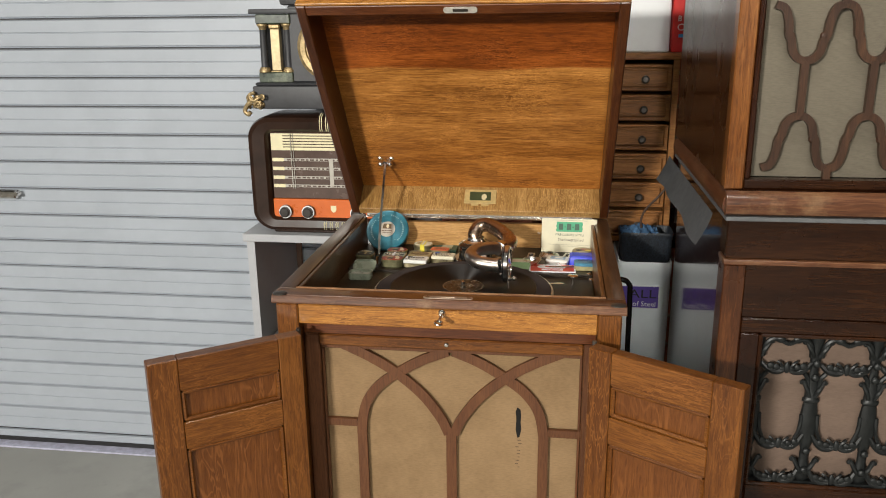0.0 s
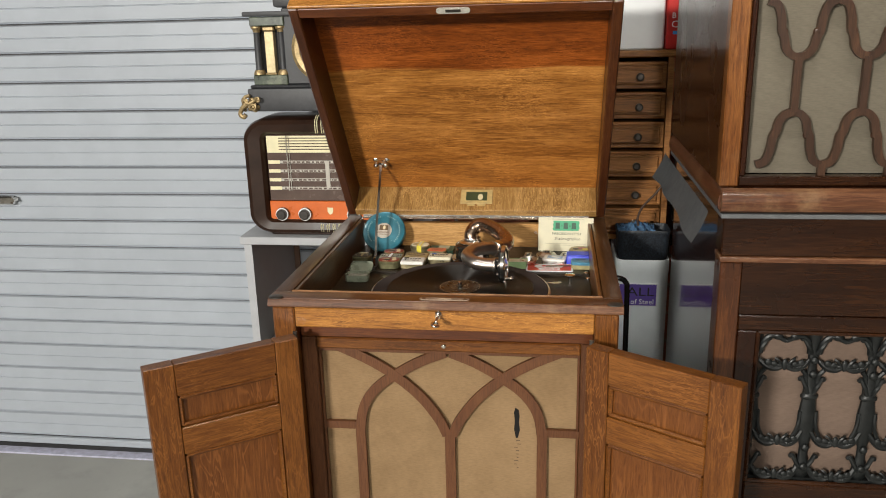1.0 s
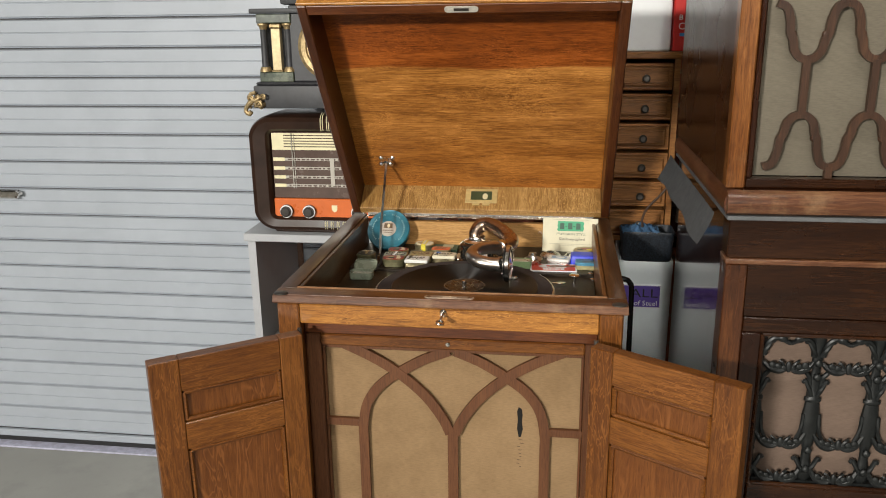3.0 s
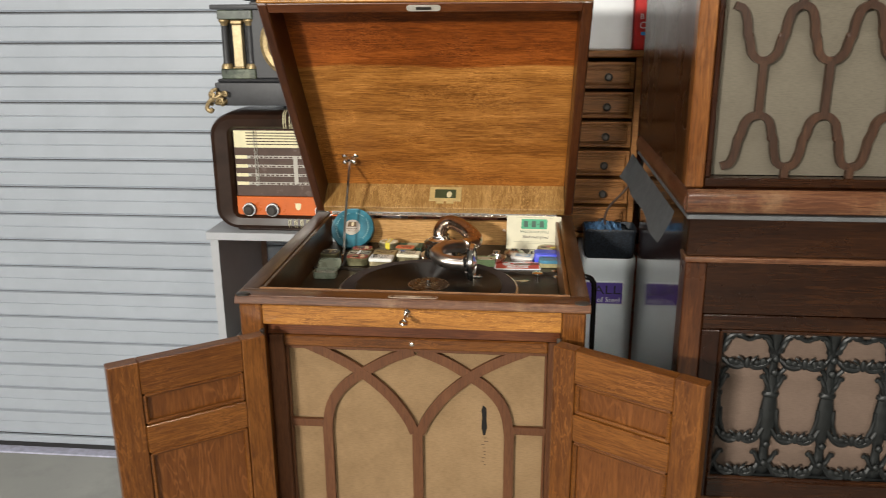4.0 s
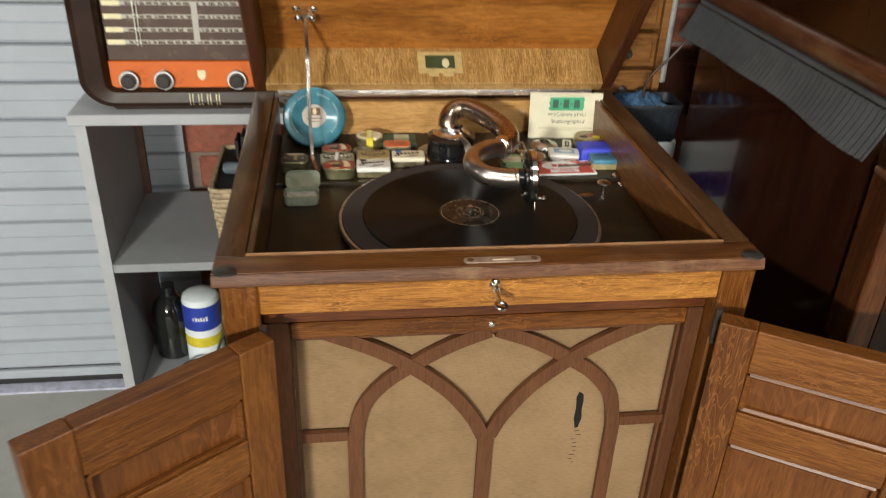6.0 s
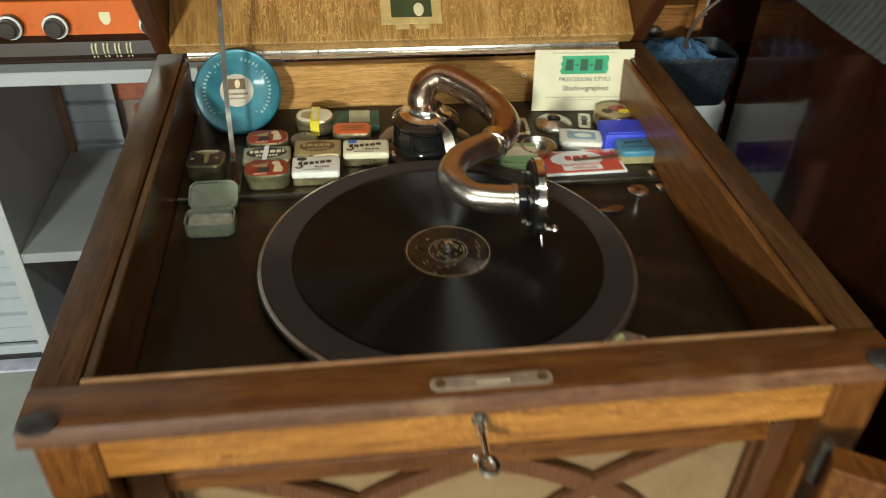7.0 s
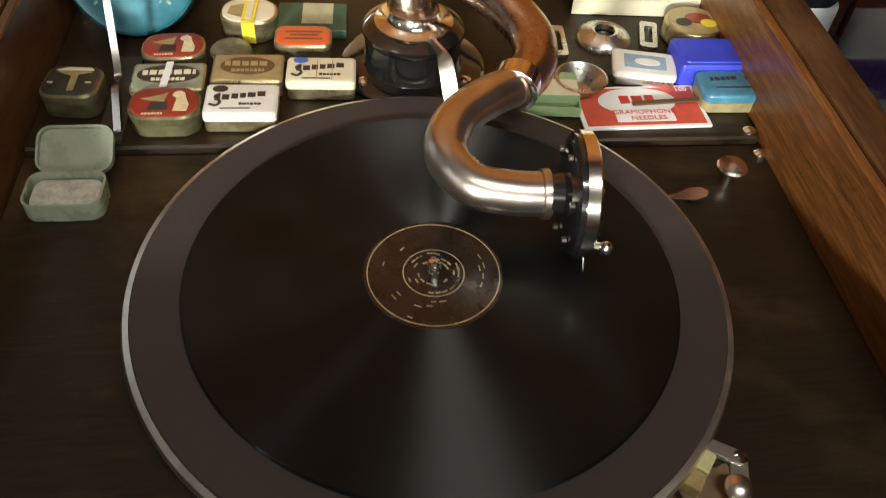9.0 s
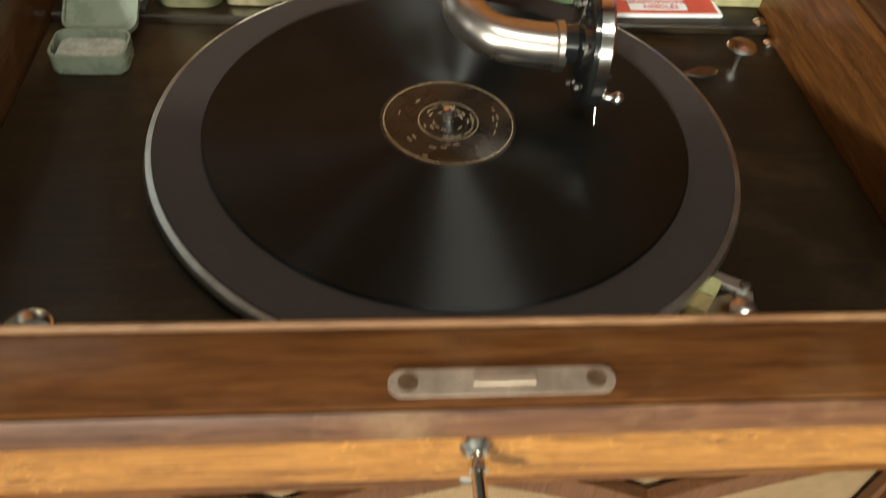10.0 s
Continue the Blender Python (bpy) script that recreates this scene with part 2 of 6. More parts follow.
iron = plain("blackened_iron", (0.011, 0.0125, 0.0125), 0.42, 0.2, 0.4, 70, bump=0.0008)
black_gloss = plain("black_enamel", (0.008, 0.008, 0.008), 0.12, 0.0, 0.3, 30, coat=0.6)
black_matt = plain("black_rubber", (0.015, 0.015, 0.016), 0.6, 0.0, 0.3, 60)
slate = plain("black_slate", (0.035, 0.036, 0.040), 0.5, 0.0, 0.25, 30, dirt=(0.055, 0.056, 0.058))
bakelite = plain("brown_bakelite", (0.026, 0.012, 0.007), 0.36, 0.0, 0.35, 14, coat=0.1)
bakelite.node_tree.nodes["Principled BSDF"].inputs["Specular IOR Level"].default_value = 0.22
roller_paint = plain("grey_roller_paint", (0.40, 0.435, 0.485), 0.42, 0.0, 0.05, 6, dirt=(0.34, 0.37, 0.41))
roller_line = plain("roller_seam", (0.07, 0.07, 0.075), 0.6, 0.0, 0.15, 30)
shelf_grey = plain("grey_shelf_paint", (0.30, 0.315, 0.33), 0.45, 0.0, 0.06, 20, dirt=(0.24, 0.25, 0.26))
shelf_pale = plain("pale_grey_shelf_edge", (0.42, 0.43, 0.45), 0.45, 0.0, 0.06, 20, dirt=(0.36, 0.37, 0.38))
concrete = plain("concrete", (0.36, 0.36, 0.335), 0.85, 0.0, 0.10, 9, bump=0.001, dirt=(0.28, 0.28, 0.26))
wall_paint = plain("wall_paint", (0.12, 0.113, 0.10), 0.8, 0.0, 0.05, 5, dirt=(0.13, 0.12, 0.105))
white_plastic = plain("white_plastic", (0.86, 0.93, 0.96), 0.35, 0.0, 0.05, 12)
pale_blue_plastic = plain("pale_blue_plastic", (0.48, 0.58, 0.63), 0.35, 0.0, 0.06, 12)
purple = plain("purple_print", (0.10, 0.06, 0.30), 0.5, 0.0, 0.08)
blue_cloth = plain("blue_cloth", (0.10, 0.22, 0.40), 0.8, 0.0, 0.4, 60, bump=0.002)
paper_white = plain("white_card", (0.75, 0.77, 0.78), 0.6, 0.0, 0.04, 10)
red_print = plain("red_print", (0.55, 0.025, 0.02), 0.45, 0.0, 0.1, 20)
mat_grey = plain("grey_rubber_mat", (0.10, 0.104, 0.108), 0.75, 0.0, 0.15, 60, bump=0.001)
felt = plain("brown_felt", (0.033, 0.0225, 0.0195), 0.9, 0.0, 0.10, 300, bump=0.0006)
marble = plain("green_marble", (0.045, 0.06, 0.04), 0.3, 0.0, 0.6, 35, dirt=(0.30, 0.31, 0.22))
cream = plain("cream_print", (0.72, 0.66, 0.42), 0.5, 0.0, 0.06, 30)
orange = plain("orange_panel", (0.60, 0.125, 0.018), 0.3, 0.0, 0.08, 20, coat=0.4)
dial_brown = plain("brown_dial_glass", (0.080, 0.048, 0.037), 0.25, 0.0, 0.15, 30, coat=0.3)
dial_white = plain("white_dial_print", (0.44, 0.41, 0.36), 0.4, 0.0, 0.05, 30)
brick_mat = plain("red_brick", (0.27, 0.085, 0.05), 0.8, 0.0, 0.25, 60, bump=0.002, dirt=(0.20, 0.09, 0.06))
mortar = plain("mortar", (0.20, 0.15, 0.125), 0.9, 0.0, 0.12, 60, bump=0.002)
wicker = plain("pale_wicker", (0.46, 0.36, 0.22), 0.7, 0.0, 0.25, 80)
olive = plain("olive_dust_sheet", (0.13, 0.115, 0.035), 0.8, 0.0, 0.2, 10)

# ---- geometry helpers ----


def box(bm, x0, x1, y0, y1, z0, z1, bevel=0.0, seg=1, m=None):
    vs = [bm.verts.new((x, y, z)) for x in (x0, x1) for y in (y0, y1) for z in (z0, z1)]
    fs = [bm.faces.new([vs[i] for i in q]) for q in ((0, 1, 3, 2), (4, 6, 7, 5), (0, 4, 5, 1), (2, 3, 7, 6), (0, 2, 6, 4), (1, 5, 7, 3))]
    if bevel:
        es = list({e for f in fs for e in f.edges})
        r = bmesh.ops.bevel(bm, geom=es, offset=bevel, segments=seg, affect="EDGES", profile=0.6)
        vs = list({v for v in vs if v.is_valid} | {v for v in r["verts"]})
    if m is not None:
        bmesh.ops.transform(bm, matrix=m, verts=vs)
    return vs


def loft(bm, rings, close=True, cap0=True, cap1=True):
    """Skin of rings with equal counts of points."""
    rr_ = [[bm.verts.new(p) for p in r] for r in rings]
    n = len(rr_[0])
    for a, b in zip(rr_, rr_[1:]):
        for i in range(n if close else n - 1):
            j = (i + 1) % n
            bm.faces.new((a[i], a[j], b[j], b[i]))
    if cap0:
        bm.faces.new(list(reversed(rr_[0])))
    if cap1:
        bm.faces.new(rr_[-1])
    return [v for r in rr_ for v in r]


def circle(r, n, z=0.0, cx=0.0, cy=0.0):
    return [(cx + r * math.cos(2 * math.pi * i / n), cy + r * math.sin(2 * math.pi * i / n), z) for i in range(n)]


def lathe(bm, profile, n=32, m=None, cap0=True, cap1=True):
    """Turned solid about z from (radius, height) pairs."""
    vs = loft(bm, [circle(max(r, 1e-5), n, z) for r, z in profile], cap0=cap0, cap1=cap1)
    if m is not None:
        bmesh.ops.transform(bm, matrix=m, verts=vs)
    return vs


def rrect(hw, hh, r, n=5, cx=0.0, cy=0.0):
    """Rounded rectangle in two axes."""
    out = []
    for sx, sy, a0 in ((1, 1, 0), (-1, 1, 90), (-1, -1, 180), (1, -1, 270)):
        for k in range(n + 1):
            a = radians(a0 + 90 * k / n)
            out.append((cx + sx * (hw - r) + r * math.cos(a), cy + sy * (hh - r) + r * math.sin(a)))
    return out


def smooth_path(pts, n=6):
    """Catmull-Rom through the points."""
    p = [Vector(q) for q in pts]
    p = [2 * p[0] - p[1]] + p + [2 * p[-1] - p[-2]]
    out = []
    for i in range(1, len(p) - 2):
        for k in range(n):
            t = k / n
            a, b, c, d = p[i - 1], p[i], p[i + 1], p[i + 2]
            out.append(0.5 * (2 * b + (c - a) * t + (2 * a - 5 * b + 4 * c - d) * t * t + (3 * b - a - 3 * c + d) * t ** 3))
    out.append(p[-2])
    return out


def sweep(bm, path, radius, n=10, flat=None, ref=(0, 0, 1)):
    """Tube along a path; radius a number or one for each point. flat=(w, h): a bar of that section instead, h along ref."""
    rings = []
    side0 = None
    for i, p in enumerate(path):
        d = (path[min(i + 1, len(path) - 1)] - path[max(i - 1, 0)]).normalized()
        up = Vector(ref)
        s = d.cross(up)
        if s.length < 1e-3:
            s = side0 or d.orthogonal()
        s.normalize()
        if side0 is not None and flat is None and s.dot(side0) < 0:
            s = -s
        side0 = s
        u = s.cross(d).normalized()
        r = radius[i] if isinstance(radius, (list, tuple)) else radius
        if flat:
            w, h = flat
            rings.append([p + s * a * w / 2 + u * b * h / 2 for a, b in ((1, 1), (-1, 1), (-1, -1), (1, -1))])
        else:
            rings.append([p + r * (s * math.cos(2 * math.pi * k / n) + u * math.sin(2 * math.pi * k / n)) for k in range(n)])
    return loft(bm, rings)


def ball(bm, c, r, sx=1.0, sy=1.0, sz=1.0, n=10):
    prof = [(math.sin(math.pi * k / 8), -math.cos(math.pi * k / 8)) for k in range(9)]
    return lathe(bm, [(r * a, r * b) for a, b in prof], n, Matrix.Translation(c) @ Matrix.Diagonal((sx, sy, sz, 1)))


def finish(bm, smooth=True):
    bmesh.ops.recalc_face_normals(bm, faces=bm.faces)
    if smooth:
        for f in bm.faces:
            f.smooth = True
        for e in bm.edges:
            if len(e.link_faces) == 2 and e.calc_face_angle(0) > radians(35):
                e.smooth = False


def thing(name, x, y, z, label, category, group="", rz=0.0, kind=""):
    ob = new(name)
    ob.empty_display_size = 0.02
    ob.matrix_basis = pose(x, y, z, 0, 0, rz)
    return tagged(ob, label, category, group, kind)


def part(name, bm, mat, parent, label="", world=False, m=None):
    """Link a bmesh as one mesh object under a thing or a part."""
    finish(bm)
    if world:
        root, inv = parent, Matrix()
        while root is not None:
            inv = inv @ root.matrix_basis.inverted() if root is parent else inv @ root.matrix_basis.inverted()
            root = root.parent
        bm.transform(inv)
    me = bpy.data.meshes.new(name)
    bm.to_mesh(me)
    bm.free()
    me.materials.append(mat)
    ob = new(name, me)
    ob.parent = parent
    if m is not None:
        ob.matrix_basis = m
    return tagged(ob, label)


def solo(name, bm, mat, label, category, kind="", group=""):
    """A top-level thing or a piece of the setting in one mesh, in place."""
    finish(bm)
    me = bpy.data.meshes.new(name)
    bm.to_mesh(me)
    bm.free()
    me.materials.append(mat)
    return tagged(new(name, me), label, category, group, kind)


def B(*a, **k):
    bm = bmesh.new()
    box(bm, *a, **k)
    return bm


def words(name, text, size, mat, parent, m, align="CENTER", extrude=0.0001, world=False, sx=1.0):
    """Lettering in the built-in font, turned into a mesh, lying in the x-y plane of m."""
    cu = bpy.data.curves.new(name, "FONT")
    cu.body, cu.size, cu.align_x, cu.align_y, cu.extrude, cu.resolution_u = text, size, align, "CENTER", extrude, 2
    tmp = bpy.data.objects.new(name, cu)
    scene.collection.objects.link(tmp)
    dg = bpy.context.evaluated_depsgraph_get()
    me = bpy.data.meshes.new_from_object(tmp.evaluated_get(dg))
    bpy.data.objects.remove(tmp)
    bpy.data.curves.remove(cu)
    me.transform(Matrix.Diagonal((sx, 1, 1, 1)))
    me.materials.clear()
    me.materials.append(mat)
    ob = new(name, me)
    ob.parent = parent
    ob.matrix_basis = m
    return ob


# ---- setting ----
def wall(name, *b, mat=None):
    return solo(name, B(*b), mat or wall_paint, "plain painted garage wall", "wall", "structure")


solo("floor", B(-4.0, 4.0, -6.0, 1.35, -0.1, 0.0), concrete, "grey concrete garage floor with dark specks", "floor", "structure")
# unseen ceiling and west, east, south walls, added for bounced light, kept dark
solo("ceiling", B(-4.0, 4.0, -6.0, 1.35, 2.75, 2.85), wall_paint, "unseen garage ceiling, dark to limit bounced light", "ceiling", "structure")
wall("wall_west", -4.1, -4.0, -6.0, 1.35, 0.0, 2.75)
wall("wall_east", 4.0, 4.1, -6.0, 1.35, 0.0, 2.75)
wall("wall_south", -4.1, 4.1, -6.1, -6.0, 0.0, 2.75)
wall("wall_north", -0.66, 4.1, 1.16, 1.26, 0.0, 2.75, mat=mortar)
wall("wall_north_head", -4.1, -0.66, 1.2, 1.3, 2.35, 2.75)

# ribbed roller door: pan, rib and seam repeat up the curtain
def roller_door():
    root = thing("door_1", -2.3, 1.15, 0.0, "closed pale grey ribbed steel roller door", "roller door", kind="structure")
    pitch, bottom = 0.083, 0.051
    z = bottom
    while z < 2.4:
        bm = bmesh.new()
        prof = [(0.000, 0.0), (0.004, 0.0025), (0.0, 0.005), (0.0, 0.040), (0.0030, 0.0415), (0.0030, 0.0425), (0.0, 0.0440), (0.0, pitch - 0.0075), (0.003, pitch - 0.0050), (0.008, pitch - 0.0042)]
        rows = [[bm.verts.new((x, 1.132 + dy, z + dz)) for dy, dz in prof] for x in (-4.0, -2.0, -1.2, -0.9, -0.5)]
        for a, b in zip(rows, rows[1:]):
            for i in range(len(prof) - 1):
                bm.faces.new((a[i], b[i], b[i + 1], a[i + 1]))
        part("slat", bm, roller_paint, root, world=True)
        z += pitch
    part("curtain_backing", B(-4.0, -0.5, 1.1395, 1.146, 0.02, 2.4), roller_line, root, "dark seams between the slats", world=True)
    bm = bmesh.new()
    box(bm, -4.0, -0.5, 1.120, 1.137, 0.022, bottom - 0.004, 0.004)
    part("bottom_rail", bm, roller_paint, root, "smooth grey bottom rail", world=True)
    part("weather_strip", B(-4.0, -0.5, 1.124, 1.136, 0.002, 0.020, bevel=0.003), black_matt, root, "black rubber strip", world=True)
    bm = bmesh.new()
    box(bm, -1.60, -1.475, 1.105, 1.13, 0.85, 0.875, 0.004)
    lathe(bm, [(0.007, 0), (0.007, 0.02)], 10, pose(-1.47, 1.12, 0.866, 90, 0, 0))
    part("latch", bm, nickel, root, "steel latch", world=True)


roller_door()
solo("threshold", B(-4.0, -0.5, 1.085, 1.13, 0.0, 0.006, bevel=0.002), plain("pale_threshold", (0.50, 0.50, 0.62), 0.6), "pale strip on the floor along the roller door", "strip", "structure")

# ---- the oak cabinet gramophone ----
CX = -0.005
YH, ZH, OPEN = 0.525, 0.975, 53.6
gram = thing("gramophone_cabinet", CX, 0.27, 0.0, "oak cabinet gramophone with raised lid and two open front doors", "gramophone")


def W(name, bm, mat, parent=None, label=""):
    return part(name, bm, mat, parent or gram, label, world=True)


X0, X1 = -0.271, 0.262
for s, x0, x1 in ((0, -0.264, -0.230), (1, 0.221, 0.255)):
    W("corner_post", B(x0, x1, 0.0150, 0.046, 0.0, 0.958, bevel=0.002), oak_z)
    W("rear_post", B(x0 if s == 0 else 0.2345, -0.2435 if s == 0 else x1, 0.49, 0.526, 0.0, 0.958, bevel=0.002), oak_z)
W("side_panel", B(-0.258, -0.246, 0.0465, 0.4895, 0.10, 0.958), oak_z)
W("side_panel", B(0.237, 0.249, 0.0465, 0.4895, 0.10, 0.958), oak_z)
back_oak = wood("oak_back_board", (0.28, 0.135, 0.038), (0.44, 0.235, 0.075), (0.58, 0.34, 0.13), "x", fine=1.2, fleck=0.3, rough=0.42, coat=0.1)
W("back_panel", B(-0.2295, 0.2205, 0.514, 0.526, 0.10, 0.962), back_oak, label="pale oak board behind the turntable")
W("top_rail", B(-0.2295, 0.2205, 0.0165, 0.044, 0.926, 0.9575, bevel=0.0015), oak_gold, label="golden oak rail below the rim")
W("lower_rail", B(-0.2295, 0.2205, 0.036, 0.046, 0.903, 0.9255, bevel=0.001), red_oak)
W("bottom_rail", B(-0.2295, 0.2205, 0.014, 0.044, 0.06, 0.12, bevel=0.002), oak_x)
# rim
bm = bmesh.new()
box(bm, X0, X1, 0.0187, 0.050, 0.9585, 0.972, 0.003, 2)
W("rim_front", bm, rim_wood, label="dark rim with a worn front edge")
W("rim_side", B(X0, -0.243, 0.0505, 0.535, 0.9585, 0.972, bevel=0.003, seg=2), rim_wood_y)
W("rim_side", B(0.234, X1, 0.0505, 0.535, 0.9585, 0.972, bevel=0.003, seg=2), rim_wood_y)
edge_worn = wood("patchy_worn_edge", (0.065, 0.024, 0.010), (0.115, 0.046, 0.020), (0.19, 0.085, 0.040), "x", rough=0.5, coat=0.0, wear=0.35)
bm = bmesh.new()
prof = [(0.0185, 0.9700), (0.0178, 0.9706), (0.0165, 0.9690), (0.0157, 0.9655), (0.0142, 0.9630), (0.0140, 0.9598), (0.0152, 0.9585), (0.0185, 0.9588)]
rnd = random.Random(2)
rings = []
for i in range(90):
    x = X0 + 0.0005 + (X1 - X0 - 0.001) * i / 89
    rings.append([(x, y + rnd.uniform(-0.00012, 0.00015), z + rnd.uniform(-0.00015, 0.0001)) for y, z in prof])
loft(bm, rings)
W("edge_strip", bm, edge_worn, label="worn pale front edge")
W("inner_lip", B(-0.2425, 0.2335, 0.0505, 0.0535, 0.964, 0.9735, bevel=0.001), wood("patchy_inner_lip", (0.13, 0.055, 0.022), (0.22, 0.105, 0.045), (0.33, 0.18, 0.09), "x", rough=0.45, coat=0.0, wear=0.4), label="worn pale inner lip")
W("inner_wall", B(-0.2425, 0.2335, 0.0508, 0.0538, 0.905, 0.9636, bevel=0.0005), rim_wood)
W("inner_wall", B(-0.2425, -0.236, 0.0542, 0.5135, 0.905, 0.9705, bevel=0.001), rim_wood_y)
# right wall: golden oak, with light from the left put into its paler colour
W("inner_wall", B(0.227, 0.2335, 0.0542, 0.5135, 0.905, 0.9705, bevel=0.001), wood("oak_inner_wall_lit", (0.080, 0.030, 0.008), (0.155, 0.060, 0.016), (0.26, 0.108, 0.030), "y", rough=0.3, coat=0.15, fleck=0.2))
W("deck", B(-0.2355, 0.2265, 0.0542, 0.338, 0.892, 0.908, bevel=0.001), deck_wood, label="dark varnished motor board")
W("rear_deck", B(-0.2355, 0.2265, 0.339, 0.5135, 0.892, 0.913, bevel=0.0015), deck_wood, label="dark varnished rear board")
for x in (-0.258, 0.249):
    bm = bmesh.new()
    lathe(bm, [(0.011, 0), (0.011, 0.0015), (0.009, 0.0025)], 16, pose(x, 0.020, 0.972) @ Matrix.Diagonal((1, 0.8, 1, 1)))
    W("corner_buffer", bm, dark_metal, label="grey felt corner buffer")

# lock plate and key
def plate_outline(hw, hh, n=8):
    return [(x, y) for x, y in rrect(hw, hh, hh - 0.0002, n)]


bm = bmesh.new()
loft(bm, [[(x, 0.027 + y, z) for x, y in plate_outline(0.0375, 0.0050)] for z in (0.9721, 0.9732)])
lock = W("lock_plate", bm, plain("tarnished_plate", (0.42, 0.33, 0.26), 0.4, 0.5, 0.2, 80), label="tarnished metal lock plate")
W("slot", B(-0.010, 0.011, 0.0253, 0.0288, 0.9730, 0.9742, bevel=0.0004), plain("tarnished_keeper", (0.50, 0.40, 0.30), 0.35, 0.6, 0.2, 80), lock)
for x in (-0.031, 0.031):
    bm = bmesh.new()
    lathe(bm, [(0.0034, 0), (0.0034, 0.0004), (0.001, 0.0006)], 12, pose(x, 0.027, 0.9732))
    W("screw", bm, plain("brown_screw", (0.20, 0.13, 0.08), 0.4, 0.7, 0.3, 200), lock)
bm = bmesh.new()
lathe(bm, [(0.0056, 0), (0.0056, 0.002), (0.0044, 0.0035), (0.0036, 0.0045)], 20, pose(-0.008, 0.0167, 0.952, 90, 0, 0))
W("escutcheon", bm, nickel)
key = thing("key", -0.008, 0.012, 0.952, "nickel key standing in the cabinet lock", "key")
bm = bmesh.new()
sweep(bm, smooth_path([(-0.008, 0.024, 0.952), (-0.008, 0.006, 0.951), (-0.008, -0.011, 0.9495)], 4), 0.0024, 12)
lathe(bm, [(0.0034, -0.0015), (0.0034, 0.0015)], 12, pose(-0.008, 0.008, 0.951, 90, 0, 0))
W("stem", bm, nickel, key)
bm = bmesh.new()
lathe(bm, [(0.0040, -0.0016), (0.0066, -0.0014), (0.0072, 0.0), (0.0066, 0.0014), (0.0040, 0.0016), (0.0030, 0.0)], 24, pose(-0.008, -0.0165, 0.949, 8, 12, 0), cap0=False, cap1=False)
W("bow", bm, nickel, key)

# grille
inner = [("grille_stile", (-0.2295, -0.205, 0.034, 0.050, 0.12, 0.9025)), ("grille_stile", (0.203, 0.2205, 0.034, 0.050, 0.12, 0.9025))]
for n, b in inner:
    W(n, B(*b, bevel=0.002), lattice_wood)
W("grille_head", B(-0.2045, 0.2025, 0.034, 0.050, 0.884, 0.9025, bevel=0.002), oak_x)
bm = bmesh.new()
ball(bm, (-0.004, 0.0335, 0.8935), 0.004, 1, 0.5, 1)
W("button", bm, nickel, label="small nickel button")
W("grille_cloth", B(-0.2045, 0.2025, 0.051, 0.057, 0.12, 0.884), grille_cloth, label="gold woven grille cloth with a torn slit")
bm = bmesh.new()
tear = [(-0.002, 0.026), (0.0025, 0.022), (0.0035, 0.012), (0.0028, 0.0), (0.0040, -0.012), (0.0015, -0.026), (-0.0015, -0.027), (-0.004, -0.012), (-0.0030, 0.004), (-0.0042, 0.018)]
bm.faces.new([bm.verts.new((0.107 + x * 1.15, 0.0506, 0.760 + z)) for x, z in tear])
W("tear", bm, plain("dark_slit", (0.004, 0.003, 0.002), 0.95), label="dark torn slit")
bm = bmesh.new()
rnd = random.Random(5)
for k in range(9):
    z = 0.728 - k * 0.006
    x = 0.108 + rnd.uniform(-0.003, 0.003)
    box(bm, x - rnd.uniform(0.0015, 0.004), x + rnd.uniform(0.001, 0.003), 0.0505, 0.0507, z, z + 0.0012)
W("stitching", bm, plain("dark_thread", (0.10, 0.06, 0.035), 0.9))


def bar(pts, n=7, w=0.0155, y=0.0445):
    bm = bmesh.new()
    sweep(bm, smooth_path([(x, y, z) for x, z in pts], n), 0, flat=(w, 0.0065), ref=(0, 1, 0))
    bmesh.ops.recalc_face_normals(bm, faces=bm.faces)
    return bm


MX = 0.001
for s in (-1, 1):
    W("lattice_arch", bar([(MX + s * 0.145, 0.13), (MX + s * 0.145, 0.5), (MX + s * 0.145, 0.70), (MX + s * 0.1445, 0.745), (MX + s * 0.136, 0.785), (MX + s * 0.115, 0.815), (MX + s * 0.085, 0.838), (MX + s * 0.045, 0.862), (MX + s * 0.004, 0.879)], y=0.0446 if s < 0 else 0.0449), lattice_wood)
    W("lattice_arch", bar([(MX + s * 0.004, 0.737), (MX + s * 0.017, 0.765), (MX + s * 0.045, 0.803), (MX + s * 0.085, 0.838), (MX + s * 0.125, 0.863), (MX + s * 0.172, 0.885)], y=0.0440 if s < 0 else 0.0443), lattice_wood)
    W("lattice_bar", bar([(MX + s * 0.152, 0.748), (MX + s * 0.175, 0.748), (MX + s * 0.2025, 0.748)], 2, 0.0125), lattice_wood)
W("lattice_mullion", bar([(MX, 0.13), (MX, 0.4), (MX, 0.742)], 4, 0.0165, 0.0452), lattice_wood)
W("lattice_head", B(-0.2043, 0.2023, 0.0420, 0.0483, 0.8765, 0.8838, bevel=0.0008), lattice_wood)
W("lattice_side", B(-0.2043, -0.2005, 0.0422, 0.0485, 0.13, 0.8762, bevel=0.0008), lattice_wood)
W("lattice_side", B(0.1985, 0.2023, 0.0422, 0.0485, 0.13, 0.8762, bevel=0.0008), lattice_wood)


